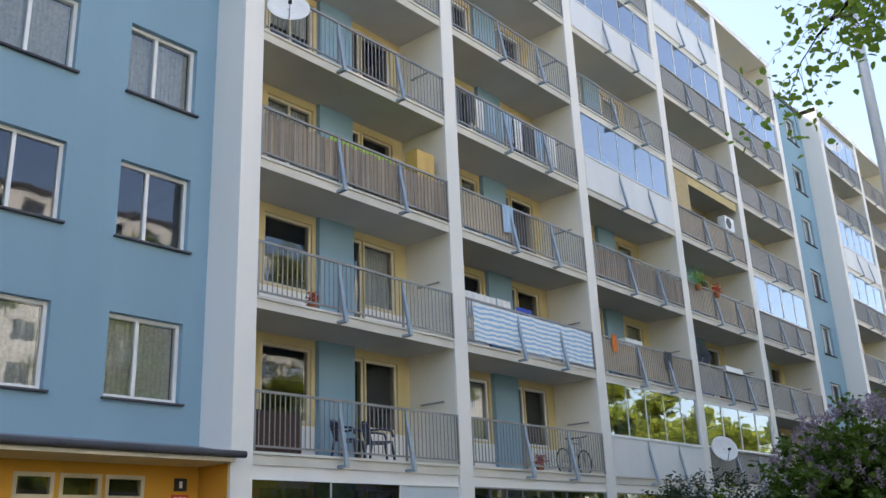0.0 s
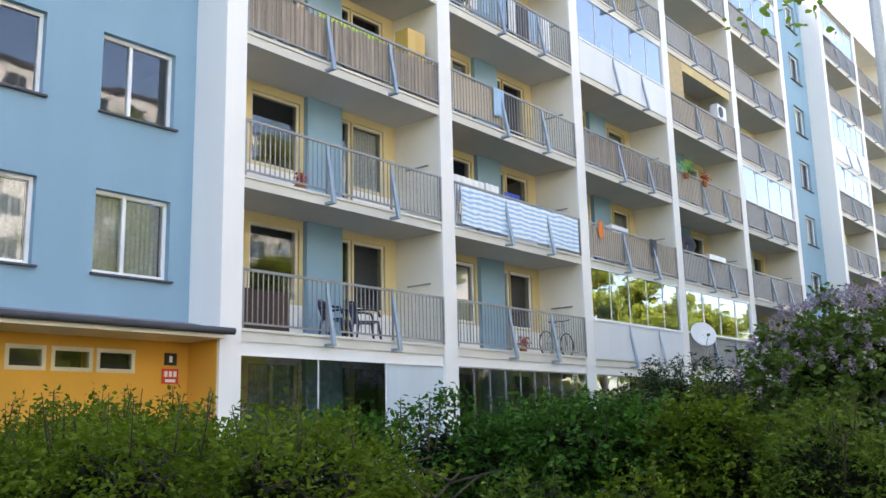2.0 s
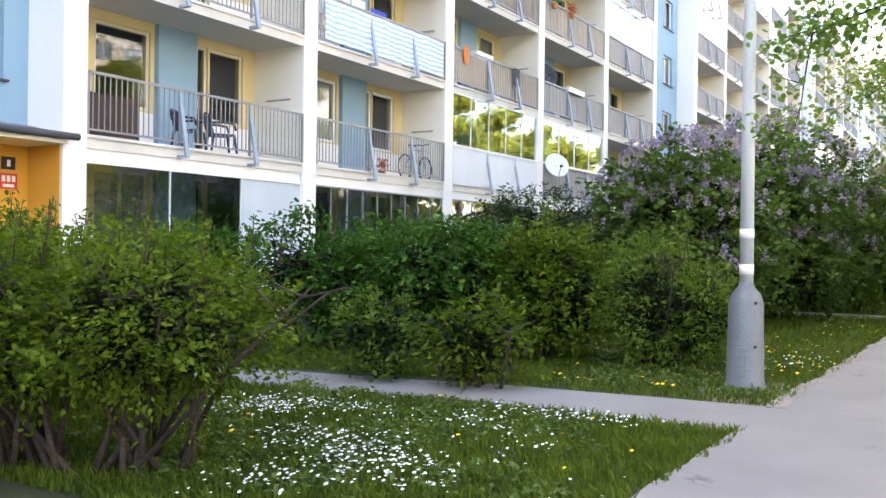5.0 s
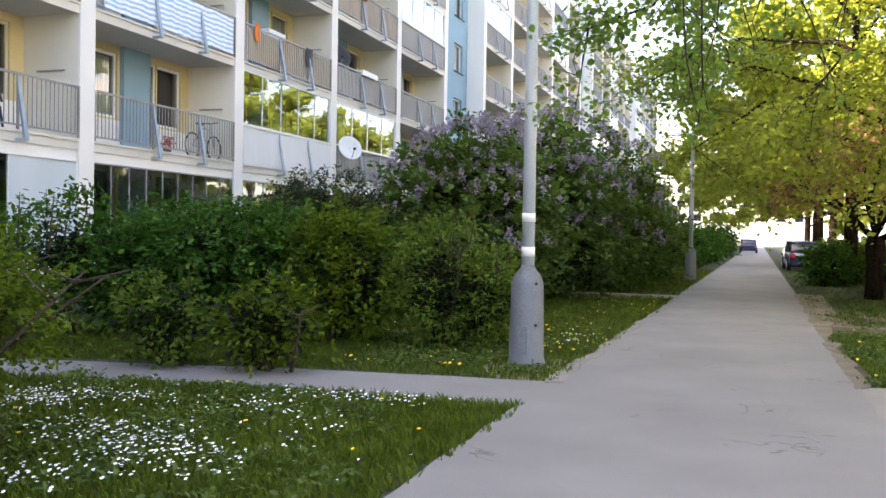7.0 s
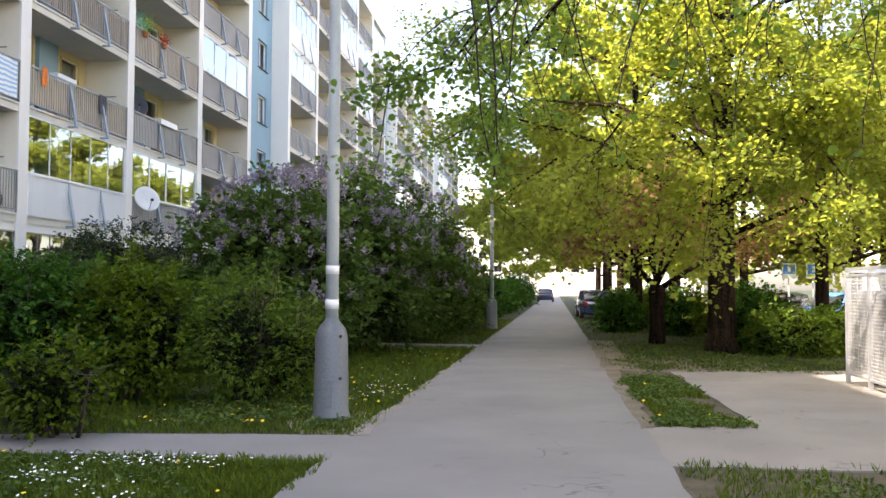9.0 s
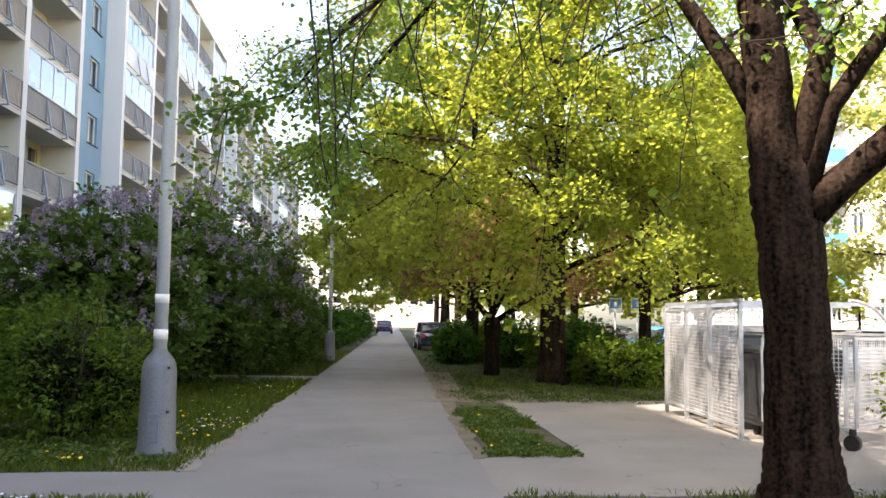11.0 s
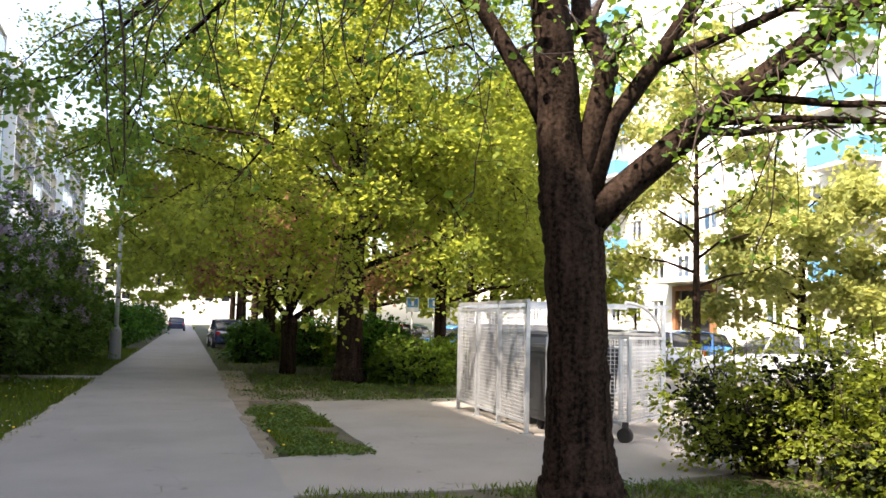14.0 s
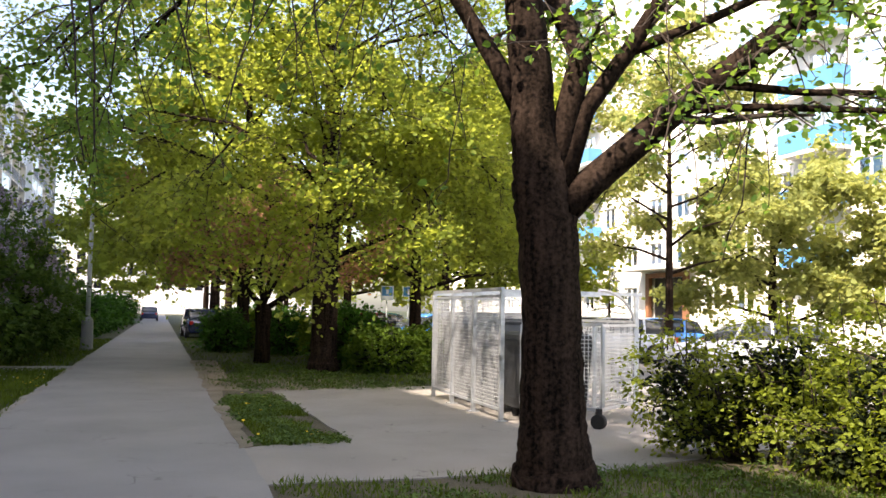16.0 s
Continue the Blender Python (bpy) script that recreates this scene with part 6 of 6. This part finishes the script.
def potted_plant(x, y, z, mat, words, r=0.16, n=140):
    e = empty("potted_plant", words, "plant", (x, y, z), "balcony plants")
    s = ring_shape([(0.07, 0), (0.085, 0.02), (0.105, 0.15), (0.115, 0.16), (0.115, 0.18), (0.1, 0.17)], 14)
    part("pot", s, TERRACOTTA, e)
    rng = np.random.default_rng(int(abs(y) * 100))
    pts = rng.normal(size=(n, 3)) * r * 0.5 + np.array([0, 0, 0.2 + r * 0.8])
    part("foliage", leaf_mesh("foliage", pts, 0.08, mat, 3), mat, e)
    return e


FLOWERRED = leaf_material("red_petal", (0.40, 0.04, 0.03), (0.65, 0.12, 0.06), (0.5, 0.1, 0.05), 0.3)
FLOWERGREEN = leaf_material("bright_pot_leaf", (0.10, 0.35, 0.08), (0.25, 0.6, 0.2), (0.2, 0.5, 0.1), 0.35)
potted_plant(FX + 0.12, bay(4) + 0.8, level(3) + 0.85, FLOWERGREEN, "terracotta pot with a bright green plant on the railing", 0.3, 260)
potted_plant(FX + 0.12, bay(4) + 2.3, level(3) + 0.85, FLOWERRED, "terracotta pot with red flowers on the railing")
potted_plant(FX - 0.12, bay(5) + 3.8, level(1) + 1.05, FLOWERRED, "terracotta pot with orange flowers on the balcony")
potted_plant(FX - 0.3, bay(1) + 1.85, level(2) + 0.02, FLOWERRED, "red flowering pot on the balcony floor", 0.14)
potted_plant(FX - 0.25, bay(2) + 3.2, level(1) + 0.0, FLOWERRED, "small red flowering pot on the balcony floor", 0.12)

# the enclosed balcony with the air conditioner
thing("board_partition", Shape().box(FX - 0.10, bay(4) + 0.15, level(4) + 1.12, FX - 0.05, bay(4) + 1.5, level(5) - 0.21), material("osb_board", (0.46, 0.36, 0.20), 0.85, vary=0.3, scale=12, grain=40), "pale particle board closing part of the balcony", "partition")
thing("board_partition", Shape().box(FX - 0.10, bay(4) + 1.5, level(5) - 0.55, FX - 0.05, bay(4) + 5.7, level(5) - 0.21), material("yellow_board", (0.60, 0.48, 0.25), 0.85, vary=0.1), "pale yellow board under the balcony above", "partition")


def air_conditioner(x, y, z):
    e = empty("air_conditioner", "white outdoor air conditioner unit with a round dark fan grille", "air conditioner", (x, y, z))
    part("casing", loft([[(-0.14, -0.40, 0), (0.14, -0.40, 0), (0.14, 0.40, 0), (-0.14, 0.40, 0)], [(-0.15, -0.41, 0.02), (0.15, -0.41, 0.02), (0.15, 0.41, 0.02), (-0.15, 0.41, 0.02)], [(-0.15, -0.41, 0.54), (0.15, -0.41, 0.54), (0.15, 0.41, 0.54), (-0.15, 0.41, 0.54)], [(-0.14, -0.40, 0.56), (0.14, -0.40, 0.56), (0.14, 0.40, 0.56), (-0.14, 0.40, 0.56)]], False), PVC, e)
    s = Shape()
    s.tube([(0.15, -0.1, 0.28), (0.165, -0.1, 0.28)], [0.22, 0.21], 20)
    part("fan_grille", s, CABLE, e)
    for w in (-0.3, 0.3):
        part("bracket", Shape().box(-0.3, w - 0.02, -0.04, 0.16, w + 0.02, 0.0), STEEL, e)
    return e


air_conditioner(FX - 0.1, bay(4) + 4.6, level(4) + 1.15)


def bicycle(x, y, z):
    e = empty("bicycle", "grey bicycle with thin tyres parked on the balcony", "bicycle", (x, y, z))
    for k, oy in enumerate((0.0, 1.0)):
        s = Shape()
        n = 22
        ringp = [(0.0, oy + 0.32 * math.cos(2 * math.pi * q / n), 0.34 + 0.32 * math.sin(2 * math.pi * q / n)) for q in range(n + 1)]
        s.tube(ringp, [0.02] * (n + 1), 6)
        wheel = part("wheel", s, RUBBER, e)
        for q in range(8):
            a = math.pi * q / 4
            sp = Shape()
            sp.bar((0, oy, 0.34), (0.0, oy + 0.31 * math.cos(a), 0.34 + 0.31 * math.sin(a)), 0.005, 0.005)
            part("spoke", sp, GALV, wheel)
    s = Shape()
    for a, b in (((0, 0, 0.34), (0, 0.35, 0.82)), ((0, 0, 0.34), (0, 0.42, 0.34)), ((0, 0.42, 0.34), (0, 0.35, 0.9)), ((0, 0.42, 0.34), (0, 0.85, 0.78)), ((0, 0.35, 0.82), (0, 0.85, 0.82)), ((0, 0.83, 0.95), (0, 1.0, 0.34))):
        s.tube([a, b], [0.018, 0.018], 8)
    part("frame", s, BRACE, e)
    part("saddle", Shape().box(-0.06, 0.22, 0.9, 0.06, 0.46, 0.95), CABLE, e)
    s = Shape()
    s.tube([(-0.25, 0.8, 1.0), (0, 0.84, 0.98), (0.25, 0.8, 1.0)], [0.015] * 3, 8)
    part("handlebar", s, CABLE, e)
    return e


bicycle(FX - 0.3, bay(2) + 4.35, level(1))

# plates beside the entrance
e = empty("wall_plate", "black plate above a red plate with pale lettering", "sign", (0, 0, 0))
part("black_plate", Shape().box(BLUEX + 0.05, Y0 - 0.50, 2.74, BLUEX + 0.07, Y0 - 0.26, 2.95), CABLE, e)
part("light_bar", Shape().box(BLUEX + 0.07, Y0 - 0.41, 2.79, BLUEX + 0.074, Y0 - 0.35, 2.90), PVC, e)
red = part("red_plate", Shape().box(BLUEX + 0.05, Y0 - 0.54, 2.42, BLUEX + 0.07, Y0 - 0.22, 2.68), material("red_enamel", (0.60, 0.05, 0.03), 0.4, vary=0.05), e)
for k in range(3):
    part("light_bar", Shape().box(BLUEX + 0.07, Y0 - 0.50 + 0.09 * k, 2.54, BLUEX + 0.074, Y0 - 0.44 + 0.09 * k, 2.64), PVC, red)
part("light_bar", Shape().box(BLUEX + 0.07, Y0 - 0.48, 2.45, BLUEX + 0.074, Y0 - 0.28, 2.50), PVC, red)

# ---- far end of the path ----
for k, (x, y) in enumerate(((6.0, 66.0), (10.5, 72.0), (5.5, 82.0), (-4.5, 92.0), (14.0, 92.0))):
    tree("tree", "leafy tree farther down the path", x, y, [(0, 0, 0, 0.28), (0, 0, 3.0, 0.22), (0, 0, 8.0, 0.12), (0, 0, 11.0, 0.04)],
         spread_limbs(40 + k, 2.6, 9.5, 12, 5.2, 0.10, 0.4), LEAF_TREE, 0.36, 400 + k, subs=9, twigs=7, leaves=14, droop=0.2, spread=0.4)
far = empty("apartment_building", "pale distant apartment block closing the end of the path", "apartment building", (0, 0, 0), "apartment blocks in a row")
fh = [(-12 + 3.2 * k, 2.0 + 2.8 * f, -10.4 + 3.2 * k, 3.4 + 2.8 * f) for k in range(14) for f in range(1, 7)]
wallm = holed_wall(0, 0.3, -14, 34, 0, 22, fh)
wallm.v = [(v[1], 190 + v[0], v[2]) for v in wallm.v]
wallm.f = [tuple(reversed(f)) for f in wallm.f]
part("wall", wallm, PALE, far)
# near-black sheet in place of dim rooms behind the holes
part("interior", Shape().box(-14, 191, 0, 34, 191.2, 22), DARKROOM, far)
part("roof", Shape().box(-14, 190, 22, 34, 200, 22.3), ROOFING, far)
